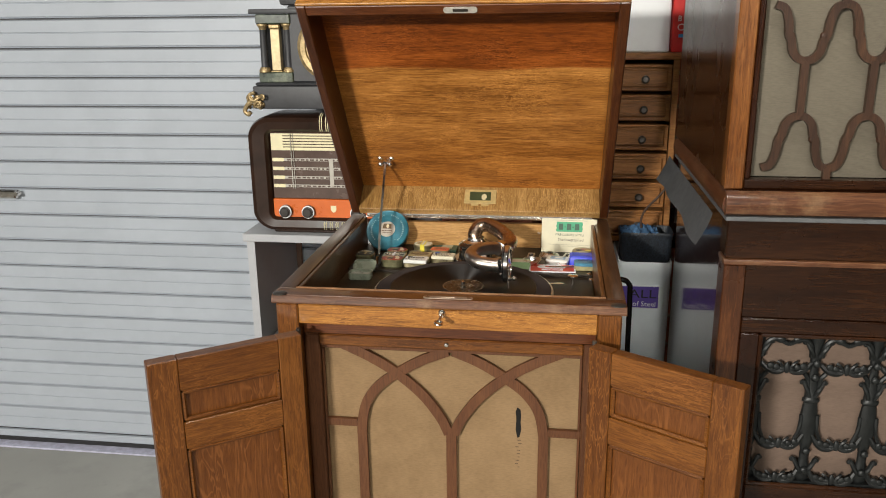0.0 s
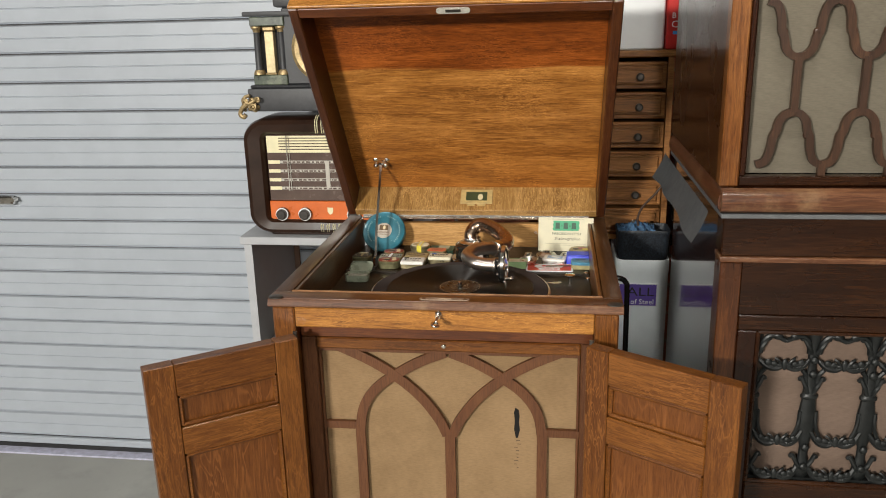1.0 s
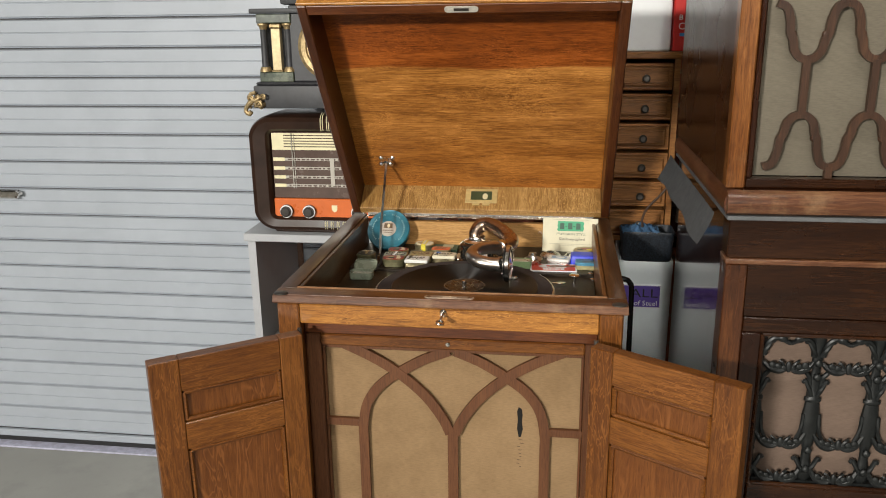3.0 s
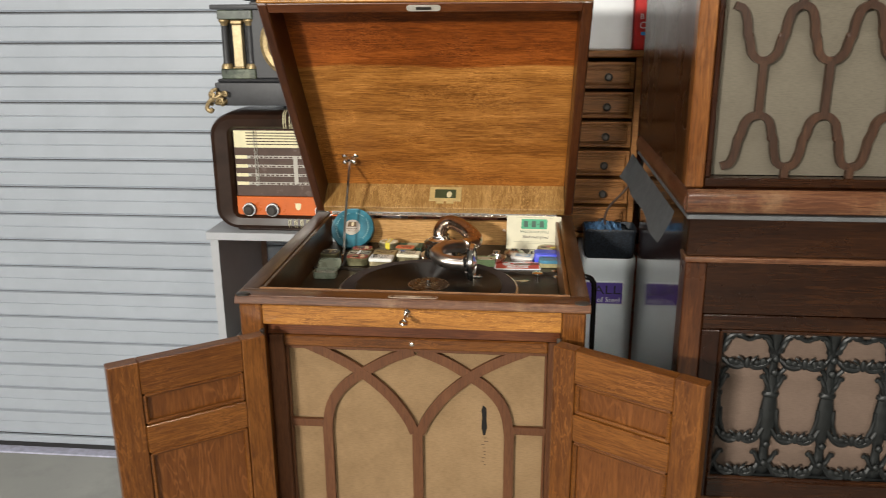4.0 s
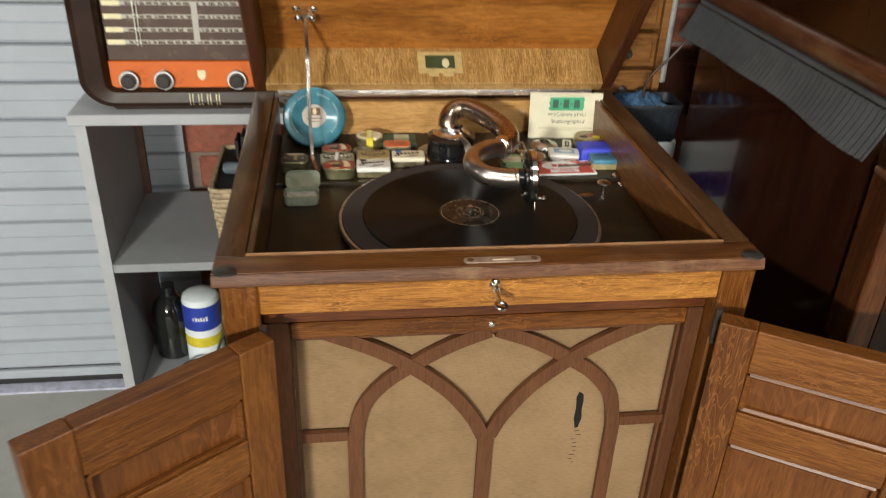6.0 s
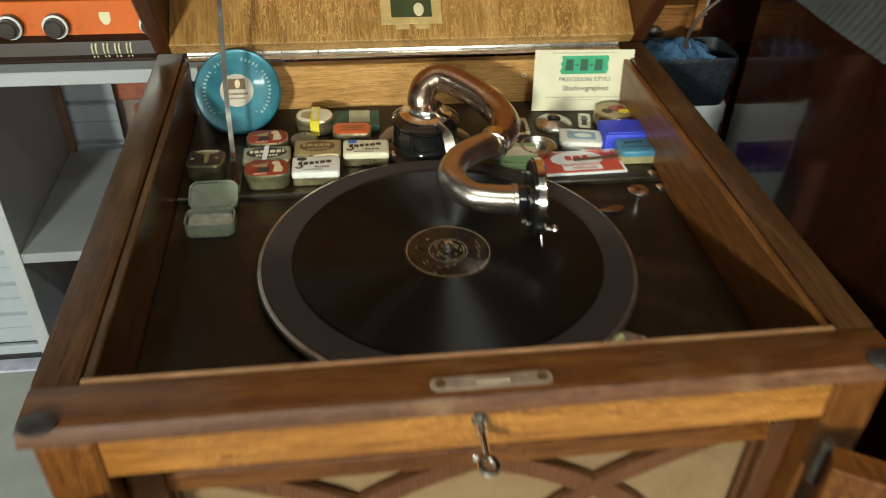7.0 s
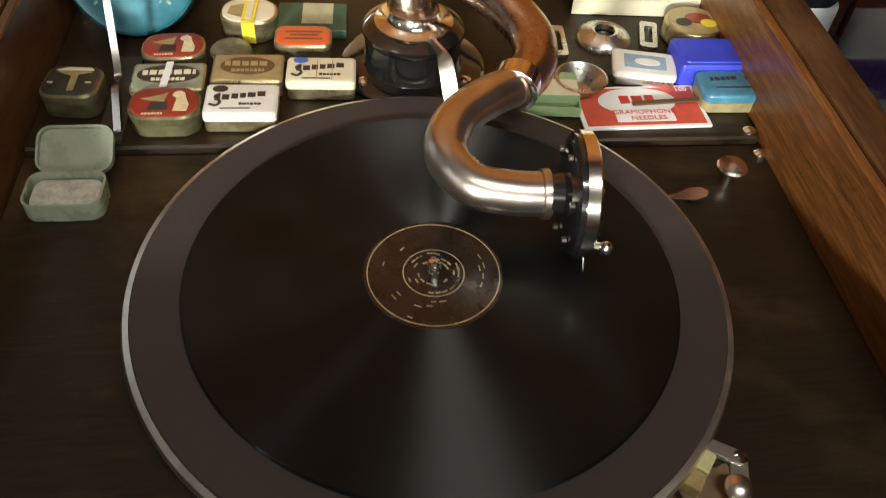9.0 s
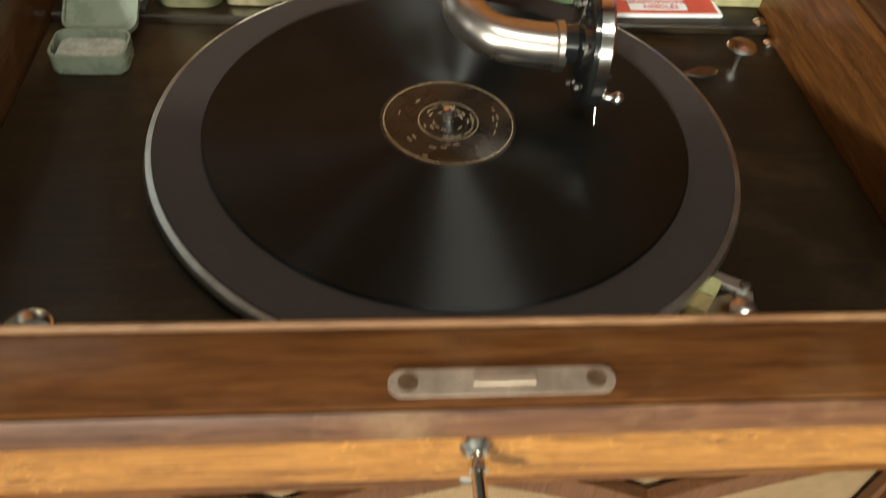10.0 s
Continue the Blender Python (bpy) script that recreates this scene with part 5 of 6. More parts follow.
loft(bm, [[(x, y, z) for x, y in rrect(0.054 * s, 0.033 * s, 0.012, 5)] for z, s in ((0.0, 0.90), (0.004, 0.94), (0.056, 1.0), (0.060, 1.03), (0.064, 1.0), (0.056, 0.97), (0.01, 0.9))])
part("body", bm, plain("black_mesh", (0.010, 0.014, 0.020), 0.5, 0.0, 0.9, 260, bump=0.002), basket)
bm = bmesh.new()
rnd = random.Random(8)
n = 16
gridv = [[bm.verts.new((-0.052 + 0.075 * i / n, -0.034 + 0.058 * j / n, 0.062 + 0.014 * math.exp(-((i - 9) ** 2 + (j - 8) ** 2) / 26.0) + 0.004 * math.sin(i * 1.7 + j * 0.6) + rnd.uniform(-0.0015, 0.0015))) for j in range(n + 1)] for i in range(n + 1)]
for i in range(n):
    for j in range(n):
        bm.faces.new((gridv[i][j], gridv[i + 1][j], gridv[i + 1][j + 1], gridv[i][j + 1]))
bmesh.ops.solidify(bm, geom=bm.faces, thickness=0.002)
part("cloth", bm, blue_cloth, basket, "crumpled blue cloth")
bm = bmesh.new()
sweep(bm, smooth_path([(0.334, 0.570, 0.946), (0.332, 0.568, 0.962), (0.338, 0.566, 0.982), (0.350, 0.563, 0.999), (0.363, 0.560, 1.014), (0.376, 0.558, 1.032), (0.384, 0.556, 1.045)], 6), 0.0024, 8)
solo("cable", bm, plain("brown_cable", (0.05, 0.028, 0.018), 0.5), "thin brown cable looping up from the basket", "cable")
bm = bmesh.new()
for dx in (0, 0.016):
    sweep(bm, smooth_path([(0.440 + dx, 0.80, 0.90), (0.440 + dx, 0.80, 1.06), (0.446 + dx, 0.80, 1.12), (0.464 + dx, 0.80, 1.165), (0.49 + dx, 0.80, 1.20)], 6), 0.007, 10)
box(bm, 0.430, 0.468, 0.788, 0.812, 1.09, 1.105, 0.002)
solo("conduit", bm, plain("grey_conduit", (0.33, 0.34, 0.33), 0.5), "grey plastic conduit pipes on the wall", "pipe")
bm = bmesh.new()
box(bm, 0.92, 1.2, 0.25, 0.5, 0.0, 0.62, 0.02, 2)
box(bm, 0.93, 1.19, 0.26, 0.49, 0.62, 0.80, 0.04, 3)
solo("white_cover", bm, white_plastic, "white plastic covered box on the floor", "box")
bm = bmesh.new()
box(bm, 0.90, 1.6, 0.02, 0.24, 0.0, 0.56, 0.03, 2)
solo("dust_sheet", bm, olive, "olive dust sheet over a low box", "sheet")

# ---- needle tins and small things on the rear board ----
TINZ = 0.9132
tin_side = plain("tarnished_tin", (0.40, 0.34, 0.20), 0.30, 0.8, 0.3, 90, dirt=(0.18, 0.14, 0.08))
tin_green = plain("greenish_tin", (0.17, 0.16, 0.085), 0.32, 0.6, 0.3, 90)
t_red = plain("red_tin_lid", (0.24, 0.030, 0.018), 0.35, 0.0, 0.2, 120, coat=0.3)
t_cream = plain("cream_tin_lid", (0.70, 0.66, 0.50), 0.35, 0.0, 0.08, 120, coat=0.3, dirt=(0.55, 0.48, 0.30))
t_white = plain("white_tin_lid", (0.74, 0.74, 0.70), 0.35, 0.0, 0.06, 120, coat=0.3)
t_gold = plain("gold_tin_lid", (0.36, 0.29, 0.14), 0.35, 0.2, 0.2, 120, coat=0.3)
t_sage = plain("sage_tin_lid", (0.28, 0.31, 0.23), 0.35, 0.1, 0.2, 120, coat=0.3)
t_black = plain("black_tin_lid", (0.03, 0.03, 0.025), 0.35, 0.0, 0.3, 120, coat=0.3)
t_orange = plain("orange_tin_lid", (0.62, 0.12, 0.04), 0.4, 0.0, 0.12, 120, coat=0.2)
t_blue = plain("teal_tin_lid", (0.06, 0.21, 0.32), 0.35, 0.0, 0.25, 90, coat=0.3)
t_dark = plain("dark_print", (0.035, 0.028, 0.022), 0.5)
t_blueprint = plain("blue_tin_print", (0.04, 0.14, 0.45), 0.5)
t_yellow = plain("yellow_band", (0.75, 0.62, 0.05), 0.45)
t_pale = plain("pale_dog_print", (0.62, 0.52, 0.33), 0.5, 0.0, 0.15, 200)
t_brownprint = plain("brown_print", (0.12, 0.07, 0.03), 0.5)
blue_foam = plain("bright_blue_plastic", (0.035, 0.055, 0.55), 0.4, 0.0, 0.15, 60)
pale_green = plain("pale_green_card", (0.28, 0.40, 0.20), 0.6, 0.0, 0.1, 60)
dark_green = plain("dark_green_card", (0.04, 0.09, 0.055), 0.6, 0.0, 0.15, 60)
steel = plain("spun_steel", (0.62, 0.61, 0.58), 0.28, 1.0, 0.15, 80)
GROUP = "needle tins on the rear board"


def prism(w, d, r, levels, n=5):
    bm = bmesh.new()
    loft(bm, [[(x, y, z) for x, y in rrect(max(w / 2 - i, 0.001), max(d / 2 - i, 0.001), max(min(r, min(w, d) / 2 - 0.0002) - i, 0.0006), n)] for i, z in levels])
    return bm


def tin(cx, cy, w, d, h, rz, label, side, top, r=0.006, z=TINZ, group=GROUP, rim=None):
    """Hinged needle tin: body, and a lid with a rolled edge."""
    t = thing("needle_tin", cx, cy, z, label, "tin", group, rz)
    part("body", prism(w, d, r, [(0.0012, 0.0), (0.0, 0.001), (0.0, h * 0.58), (0.0008, h * 0.60)]), side, t)
    part("lid_rim", prism(w + 0.001, d + 0.001, r, [(0.0003, h * 0.605), (0.0, h * 0.63), (0.0, h * 0.90), (0.0011, h * 0.975)]), rim or side, t)
    lidp = part("lid", prism(w - 0.0014, d - 0.0014, r, [(0.0, h * 0.97), (0.0006, h), (0.0016, h + 0.0002)]), top, t, "printed lid")
    return t, lidp, h + 0.0003


def flat(name, pts, z, mat, parent, t=0.00025, label=""):
    bm = bmesh.new()
    a = [bm.verts.new((x, y, z)) for x, y in pts]
    b = [bm.verts.new((x, y, z + t)) for x, y in pts]
    bm.faces.new(b)
    for i in range(len(pts)):
        j = (i + 1) % len(pts)
        bm.faces.new((a[i], a[j], b[j], b[i]))
    return part(name, bm, mat, parent, label)


def oval(cx, cy, rx, ry, n=20, a0=0.0):
    return [(cx + rx * math.cos(a0 + 2 * math.pi * i / n), cy + ry * math.sin(a0 + 2 * math.pi * i / n)) for i in range(n)]


def print_bars(parent, z, mat, rows, name="print"):
    """Illegible or brand lettering as a row of small bars: (x0, x1, y, height, slant)."""
    bm = bmesh.new()
    rnd = random.Random(len(rows) * 7 + int(abs(rows[0][0]) * 1e5))
    for x0, x1, y, hgt, sl in rows:
        x = x0
        while x < x1 - hgt * 0.3:
            w = hgt * rnd.uniform(0.55, 0.95)
            yy = y + sl * (x - x0)
            box(bm, x, min(x + w, x1), yy - hgt / 2, yy + hgt / 2 * rnd.uniform(0.7, 1.0), z, z + 0.0002)
            x += w + hgt * 0.22
    return part(name, bm, mat, parent, "bars of print")


def dog_lid(lidp, w, d, h):
    flat("pale_shape", [(w * a, d * b) for a, b in ((0.14, -0.30), (0.34, -0.30), (0.36, -0.1), (0.30, 0.12), (0.28, 0.28), (0.20, 0.36), (0.12, 0.30), (0.10, 0.20), (0.17, 0.12), (0.16, -0.05))], h, t_pale, lidp)
    flat("gold_shape", [(w * a, d * b) for a, b in ((-0.34, 0.10), (-0.10, 0.02), (0.0, 0.0), (0.04, 0.30), (-0.06, 0.22), (-0.20, 0.16))], h, t_gold, lidp)
    flat("dark_shape", [(w * a, d * b) for a, b in ((-0.22, -0.28), (0.06, -0.28), (0.05, -0.02), (-0.18, -0.02))], h, t_dark, lidp)
    print_bars(lidp, h, t_pale, [(-w * 0.28, w * 0.02, -d * 0.38, 0.0018, 0)])


t, l, h = tin(-0.156, 0.426, 0.040, 0.029, 0.014, 2, "red oval needle tin with a pale picture on its lid", tin_side, t_red, 0.012)
dog_lid(l, 0.040, 0.029, h)
t, l, h = tin(-0.153, 0.362, 0.042, 0.030, 0.016, 0, "red oval needle tin with tarnished green sides", tin_green, t_red, 0.012)
dog_lid(l, 0.042, 0.030, h)
t, l, h = tin(-0.155, 0.3925, 0.045, 0.028, 0.0135, 1, "sage green needle tin with dark print and a paper band", tin_side, t_sage, 0.003)
flat("dark_panel", oval(0, 0.001, 0.0195, 0.0095, 24), h, t_dark, l)
print_bars(l, h + 0.0003, t_cream, [(-0.016, 0.017, 0.003, 0.0052, 0), (-0.010, 0.011, -0.0045, 0.003, 0)])
flat("paper_band", [(-0.004, -0.0135), (0.0005, -0.0135), (0.0025, 0.0135), (-0.002, 0.0135)], h + 0.0006, paper_white, l)
t, l, h = tin(-0.106, 0.401, 0.045, 0.030, 0.0135, -1, "gold needle tin with brown scrolled print", tin_side, t_gold, 0.003)
flat("dark_panel", oval(0, 0.001, 0.0175, 0.0095, 24), h, t_brownprint, l)
print_bars(l, h + 0.0003, t_gold, [(-0.0145, 0.015, 0.0035, 0.0052, 0), (-0.010, 0.011, -0.004, 0.003, 0)])
for (cx, cy, d, rz, top, lab) in ((-0.1075, 0.3665, 0.031, -1, t_white, "white hinged needle tin with black slanting print"), (-0.0585, 0.3965, 0.028, -2, t_cream, "cream needle tin with blue-black slanting print")):
    t, l, h = tin(cx, cy, 0.044, d, 0.0145, rz, lab, tin_side, top, 0.003, rim=top)
    print_bars(l, h, t_dark, [(-0.016, 0.016, 0.0005, 0.0052, 0.16), (-0.001, 0.013, -0.0055, 0.0022, 0.0), (-0.012, 0.006, -0.010, 0.0012, 0)])
    flat("emblem", oval(-0.0135, 0.0095, 0.0048, 0.0032), h, t_blueprint if top is t_cream else t_dark, l)
    bm = bmesh.new()
    sweep(bm, smooth_path([(-0.019, -0.006, h + 0.0004), (-0.015, -0.0075, h + 0.0004), (-0.0125, -0.004, h + 0.0004), (-0.016, 0.001, h + 0.0004), (-0.013, 0.004, h + 0.0004)], 5), 0, flat=(0.0018, 0.0004), ref=(0, 0, 1))
    part("flourish", bm, t_dark, l)
    if top is t_cream:
        for x in (-0.003, 0.007):
            flat("crease", [(x, -0.012), (x + 0.0004, -0.012), (x + 0.0004, 0.010), (x, 0.010)], h + 0.0002, t_gold, l)
t, l, h = tin(-0.211, 0.382, 0.034, 0.031, 0.018, -4, "dark needle tin with a gold horn picture", tin_green, t_black, 0.009)
flat("gold_shape", [(-0.010, 0.008), (-0.003, 0.012), (0.009, 0.011), (0.011, 0.008), (0.003, 0.006), (0.004, -0.010), (0.0, -0.011), (-0.001, 0.004)], h, t_gold, l)
flat("pale_shape", [(-0.012, 0.009), (-0.004, 0.0125), (0.010, 0.0122), (0.012, 0.0095), (0.0, 0.0095)], h + 0.0003, t_cream, l)
print_bars(l, h, t_cream, [(0.009, 0.0125, -0.002, 0.0016, 0), (-0.0135, -0.010, -0.003, 0.0016, 0)])
# yellow-banded oval tin
t, l, h = tin(-0.109, 0.4635, 0.038, 0.031, 0.017, -3, "pale oval tin held by a yellow paper band", tin_side, t_cream, 0.013)
flat("torn_label", [(-0.014, -0.006), (-0.004, -0.010), (-0.003, 0.008), (-0.013, 0.004)], h, t_gold, l)
bm = bmesh.new()
box(bm, -0.0035, 0.0055, -0.0157, 0.0157, h + 0.0003, h + 0.0008)
box(bm, -0.0035, 0.0055, -0.0168, -0.0161, 0.001, h + 0.0004)
box(bm, -0.0035, 0.0055, 0.0161, 0.0168, 0.001, h + 0.0004)
pb = part("paper_band", bm, t_yellow, t, "yellow paper band")
part("pale_stripe", B(-0.0012, 0.0032, -0.0125, 0.0125, h + 0.0009, h + 0.0012), t_cream, pb)
t, l, h = tin(-0.071, 0.436, 0.038, 0.025, 0.0145, -2, "orange needle tin with faint print", tin_side, t_orange, 0.007)
print_bars(l, h, t_brownprint, [(-0.012, 0.013, 0.004, 0.0016, 0), (-0.009, 0.010, 0.0, 0.0014, 0), (-0.012, 0.013, -0.0045, 0.0018, 0)])
gb = thing("needle_packet", -0.066, 0.472, TINZ, "dark green needle packet with a pale label", "packet", rz=-2)
part("packet", prism(0.050, 0.036, 0.001, [(0.0006, 0), (0.0, 0.001), (0.0, 0.006), (0.0008, 0.007)]), dark_green, gb)
part("label", B(-0.007, 0.015, -0.010, 0.0165, 0.0071, 0.0075), plain("pale_olive_label", (0.42, 0.42, 0.28), 0.6), gb)
bm = bmesh.new()
lathe(bm, [(0.0135, 0), (0.014, 0.001), (0.014, 0.007), (0.0125, 0.0085), (0.004, 0.0088)], 28, pose(-0.120, 0.430, TINZ))
solo("round_tin", bm, plain("grey_embossed_tin", (0.20, 0.19, 0.14), 0.45, 0.4, 0.3, 150, bump=0.0006), "dull grey embossed round tin", "tin")
# open plastic box
ob_ = thing("open_box", -0.200, 0.296, 0.908, "open greenish plastic needle box with its lid leaning back", "box")
plastic = plain("cloudy_green_plastic", (0.21, 0.235, 0.175), 0.28, 0.0, 0.12, 60, coat=0.5)
bm = bmesh.new()
loft(bm, [[(x, y, z) for x, y in rrect(0.0215 - i, 0.0145 - i, 0.008 - i, 5)] for i, z in ((0.0012, 0), (0.0, 0.0015), (0.0, 0.013), (0.0014, 0.013), (0.0014, 0.004))])
part("tray", bm, plastic, ob_)
bm = bmesh.new()
loft(bm, [[(x, y, z) for x, y in rrect(0.0195 - i, 0.012 - i, 0.006, 5)] for i, z in ((0.0, 0.0045), (0.001, 0.009), (0.004, 0.0098))])
part("cellophane", bm, plain("crumpled_cellophane", (0.42, 0.43, 0.37), 0.16, 0.0, 0.25, 160, bump=0.003, coat=0.6), ob_, "crumpled cellophane")
bm = bmesh.new()
loft(bm, [[(x, y, z) for x, y in rrect(0.0215 - i, 0.0145 - i, 0.008 - i, 5)] for i, z in ((0.0012, -0.0055), (0.0, -0.004), (0.0, 0.0), (0.0014, 0.0), (0.0014, -0.003))])
part("lid", bm, plastic, ob_, "raised cloudy lid", m=pose(0.001, 0.0285, 0.0175, 28, 0, 0))

# right-hand cluster
gbx = thing("needle_box", 0.090, 0.384, TINZ, "pale green card needle box with its drawer open", "box", rz=-4)
part("sleeve", prism(0.042, 0.026, 0.001, [(0.0, 0), (0.0, 0.011), (0.0005, 0.0115)]), pale_green, gbx)
part("drawer", prism(0.038, 0.020, 0.001, [(0.0, 0.001), (0.0, 0.008), (0.001, 0.008), (0.001, 0.002)]), pale_green, gbx, m=pose(0.002, -0.012, 0))
part("strip", B(-0.02, 0.02, -0.013, 0.004, 0.0116, 0.0120), t_cream, gbx)
bowl = bmesh.new()
lathe(bowl, [(0.009, 0), (0.010, 0.001), (0.0165, 0.012), (0.0180, 0.013), (0.0165, 0.0135), (0.0155, 0.0125), (0.0085, 0.003), (0.002, 0.0025)], 32, pose(0.114, 0.388, TINZ))
solo("needle_bowl", bowl, steel, "small spun steel needle cup", "cup")
bm = bmesh.new()
lathe(bm, [(0.0075, 0.003), (0.0075, 0.008), (0.0095, 0.0088), (0.0185, 0.0045), (0.0205, 0.0015), (0.0205, 0.0), (0.0075, 0.0)], 36, pose(0.146, 0.452, TINZ), cap0=False, cap1=False)
solo("escutcheon_ring", bm, steel, "dull steel dished ring", "ring")
bm = bmesh.new()
lathe(bm, [(0.0065, 0), (0.0065, 0.003), (0.003, 0.005)], 16, pose(0.146, 0.452, TINZ))
solo("screw_cap", bm, dark_metal, "dark screw cap inside the steel ring", "cap")


def buckle(x, y, rz, L_, Wd):
    bm = bmesh.new()
    o = rrect(Wd / 2, L_ / 2, 0.003, 4)
    i_ = rrect(Wd / 2 - 0.0035, L_ / 2 - 0.006, 0.0015, 4)
    loft(bm, [[(a, b, 0) for a, b in i_], [(a, b, 0) for a, b in o], [(a, b, 0.0025) for a, b in o], [(a, b, 0.0025) for a, b in i_], [(a, b, 0) for a, b in i_]], cap0=False, cap1=False)
    bm.transform(pose(x, y, TINZ, 0, 0, rz))
    solo("slotted_plate", bm, steel, "small slotted steel plate", "plate", group="slotted plates")


buckle(0.110, 0.448, -4, 0.038, 0.014)
buckle(0.181, 0.455, -14, 0.034, 0.013)
t, l, h = tin(0.163, 0.407, 0.043, 0.029, 0.011, -12, "silver needle tin with a pale blue picture", steel, t_white, 0.004, rim=t_white)
flat("blue_panel", [(-0.014, -0.008), (0.015, -0.008), (0.015, 0.008), (-0.014, 0.008)], h, plain("pale_blue_print", (0.25, 0.36, 0.48), 0.5), l)
flat("pale_shape", oval(0.002, 0.0, 0.009, 0.004), h + 0.0003, t_white, l)
foam = thing("blue_box", 0.211, 0.410, TINZ, "bright blue plastic box", "box", rz=-1)
part("box", prism(0.052, 0.034, 0.003, [(0.001, 0), (0.0, 0.001), (0.0, 0.016), (0.001, 0.0175), (0.003, 0.0178)]), blue_foam, foam)
part("raised_edge", prism(0.046, 0.028, 0.003, [(0.0, 0.0176), (0.0005, 0.0186)]), blue_foam, foam)
t, l, h = tin(0.217, 0.378, 0.047, 0.029, 0.0145, -1, "teal blue needle tin with yellowed sides", plain("yellowed_tin", (0.34, 0.30, 0.15), 0.4, 0.2, 0.2, 90), t_blue, 0.006, rim=t_blue)
print_bars(l, h, t_dark, [(-0.016, 0.004, 0.004, 0.004, 0.1), (-0.014, 0.014, -0.005, 0.0016, 0)])
flat("emblem", oval(0.014, 0.005, 0.005, 0.004), h, t_dark, l)
rt = thing("round_tin", 0.2115, 0.453, TINZ, "round needle tin with a red and yellow lid", "tin")
bm = bmesh.new()
lathe(bm, [(0.0200, 0), (0.021, 0.001), (0.021, 0.0125), (0.0205, 0.014), (0.0195, 0.0148), (0.0185, 0.0145)], 36)
part("body", bm, tin_side, rt)
bm = bmesh.new()
lathe(bm, [(0.0187, 0.0140), (0.0183, 0.0150), (0.002, 0.0150)], 36)
l = part("lid", bm, t_gold, rt, "red and yellow lid")
flat("red_shape", oval(0.004, 0.003, 0.010, 0.007), 0.0152, t_red, l)
flat("yellow_shape", oval(0.010, -0.004, 0.006, 0.005), 0.0155, t_yellow, l)
flat("dark_shape", oval(-0.008, -0.002, 0.006, 0.005), 0.0153, t_dark, l)
# printed envelope lying flat
env = thing("needle_envelope", 0.1525, 0.370, TINZ, "red and white gramophone needle envelope lying flat", "envelope", rz=1.5)
part("paper", prism(0.087, 0.044, 0.001, [(0.0005, 0), (0.0, 0.0008), (0.0, 0.0018), (0.0004, 0.0022)]), paper_white, env)
fl = part("front", B(-0.0405, 0.0405, -0.0195, 0.0195, 0.0022, 0.0024), plain("red_envelope_print", (0.55, 0.085, 0.05), 0.5, 0.0, 0.12, 100), env, "red printed front")
flat("white_oval", oval(-0.001, 0.005, 0.027, 0.0142, 28), 0.0026, paper_white, fl)
flat("white_strip", [(-0.020, -0.017), (0.020, -0.017), (0.020, -0.004), (-0.020, -0.004)], 0.0030, paper_white, fl)
redp = plain("red_letters", (0.50, 0.04, 0.03), 0.5)
words("lettering", "GRAMOPHONE", 0.0062, redp, fl, pose(0.0, -0.0075, 0.0034))
words("lettering", "NEEDLES", 0.0062, redp, fl, pose(0.002, -0.0138, 0.0034))
words("lettering", "100", 0.0062, paper_white, fl, pose(-0.034, 0.0165, 0.0028))
words("lettering", "100", 0.0062, paper_white, fl, pose(0.033, 0.0165, 0.0028))
print_bars(fl, 0.0030, redp, [(-0.013, 0.012, 0.0065, 0.0085, 0)], "brand_print")
bm = bmesh.new()
box(bm, -0.024, 0.024, -0.0022, 0.0022, 0, 0.0012, 0.0004)
bm.transform(pose(0.170, 0.3715, TINZ + 0.0042, 0, 0, 5))
solo("wooden_strip", bm, plain("dark_bamboo", (0.10, 0.055, 0.022), 0.5, 0.0, 0.3, 60, stretch=(0.1, 1, 1)), "thin dark wooden strip lying on the envelope", "strip")
# card leaning on the back board
card = thing("needle_card", 0.183, 0.485, TINZ, "cream printed card with a green panel leaning on the back board", "card")
cm = card.matrix_basis.inverted() @ pose(0.1835, 0.4835, 0.9135, 82, 0, -3.0)
cream_card = plain("cream_card", (0.64, 0.60, 0.44), 0.6, 0.0, 0.05, 30, dirt=(0.68, 0.60, 0.40))
cd = part("sheet", B(-0.0545, 0.0545, 0.0, 0.068, -0.0004, 0.0004), cream_card, card, m=cm)
gm = plain("green_print", (0.05, 0.34, 0.17), 0.5, 0.0, 0.1, 60)
flat("green_panel", [(-0.024, 0.0415), (-0.0265, 0.045), (-0.024, 0.049), (-0.026, 0.053), (-0.024, 0.0565), (-0.025, 0.0615), (0.026, 0.0620), (0.0275, 0.058), (0.026, 0.053), (0.0275, 0.048), (0.0255, 0.042)], 0.0006, gm, cd)
dk = plain("dark_green_letters", (0.03, 0.09, 0.055), 0.5)
for x in (-0.016, 0.0, 0.016):
    flat("letter_block", [(x - 0.0045, 0.0455), (x + 0.0045, 0.0455), (x + 0.0040, 0.058), (x - 0.0040, 0.058)], 0.0010, dk, cd)
for x in (-0.008, 0.008):
    flat("dash", [(x - 0.0018, 0.0508), (x + 0.0018, 0.0508), (x + 0.0018, 0.0522), (x - 0.0018, 0.0522)], 0.0010, dk, cd)
words("lettering", "PRECISION STYLI", 0.0066, dk, cd, pose(0.002, 0.0355, 0.0008), sx=1.15)
words("lettering", "Shadowgraphed", 0.0080, t_dark, cd, pose(0.004, 0.0255, 0.0008))
print_bars(cd, 0.0006, plain("faint_print", (0.45, 0.42, 0.30), 0.6), [(-0.040, 0.042, 0.0155, 0.0014, 0), (-0.035, 0.036, 0.0648, 0.0013, 0), (-0.020, 0.020, 0.0125, 0.0010, 0)])
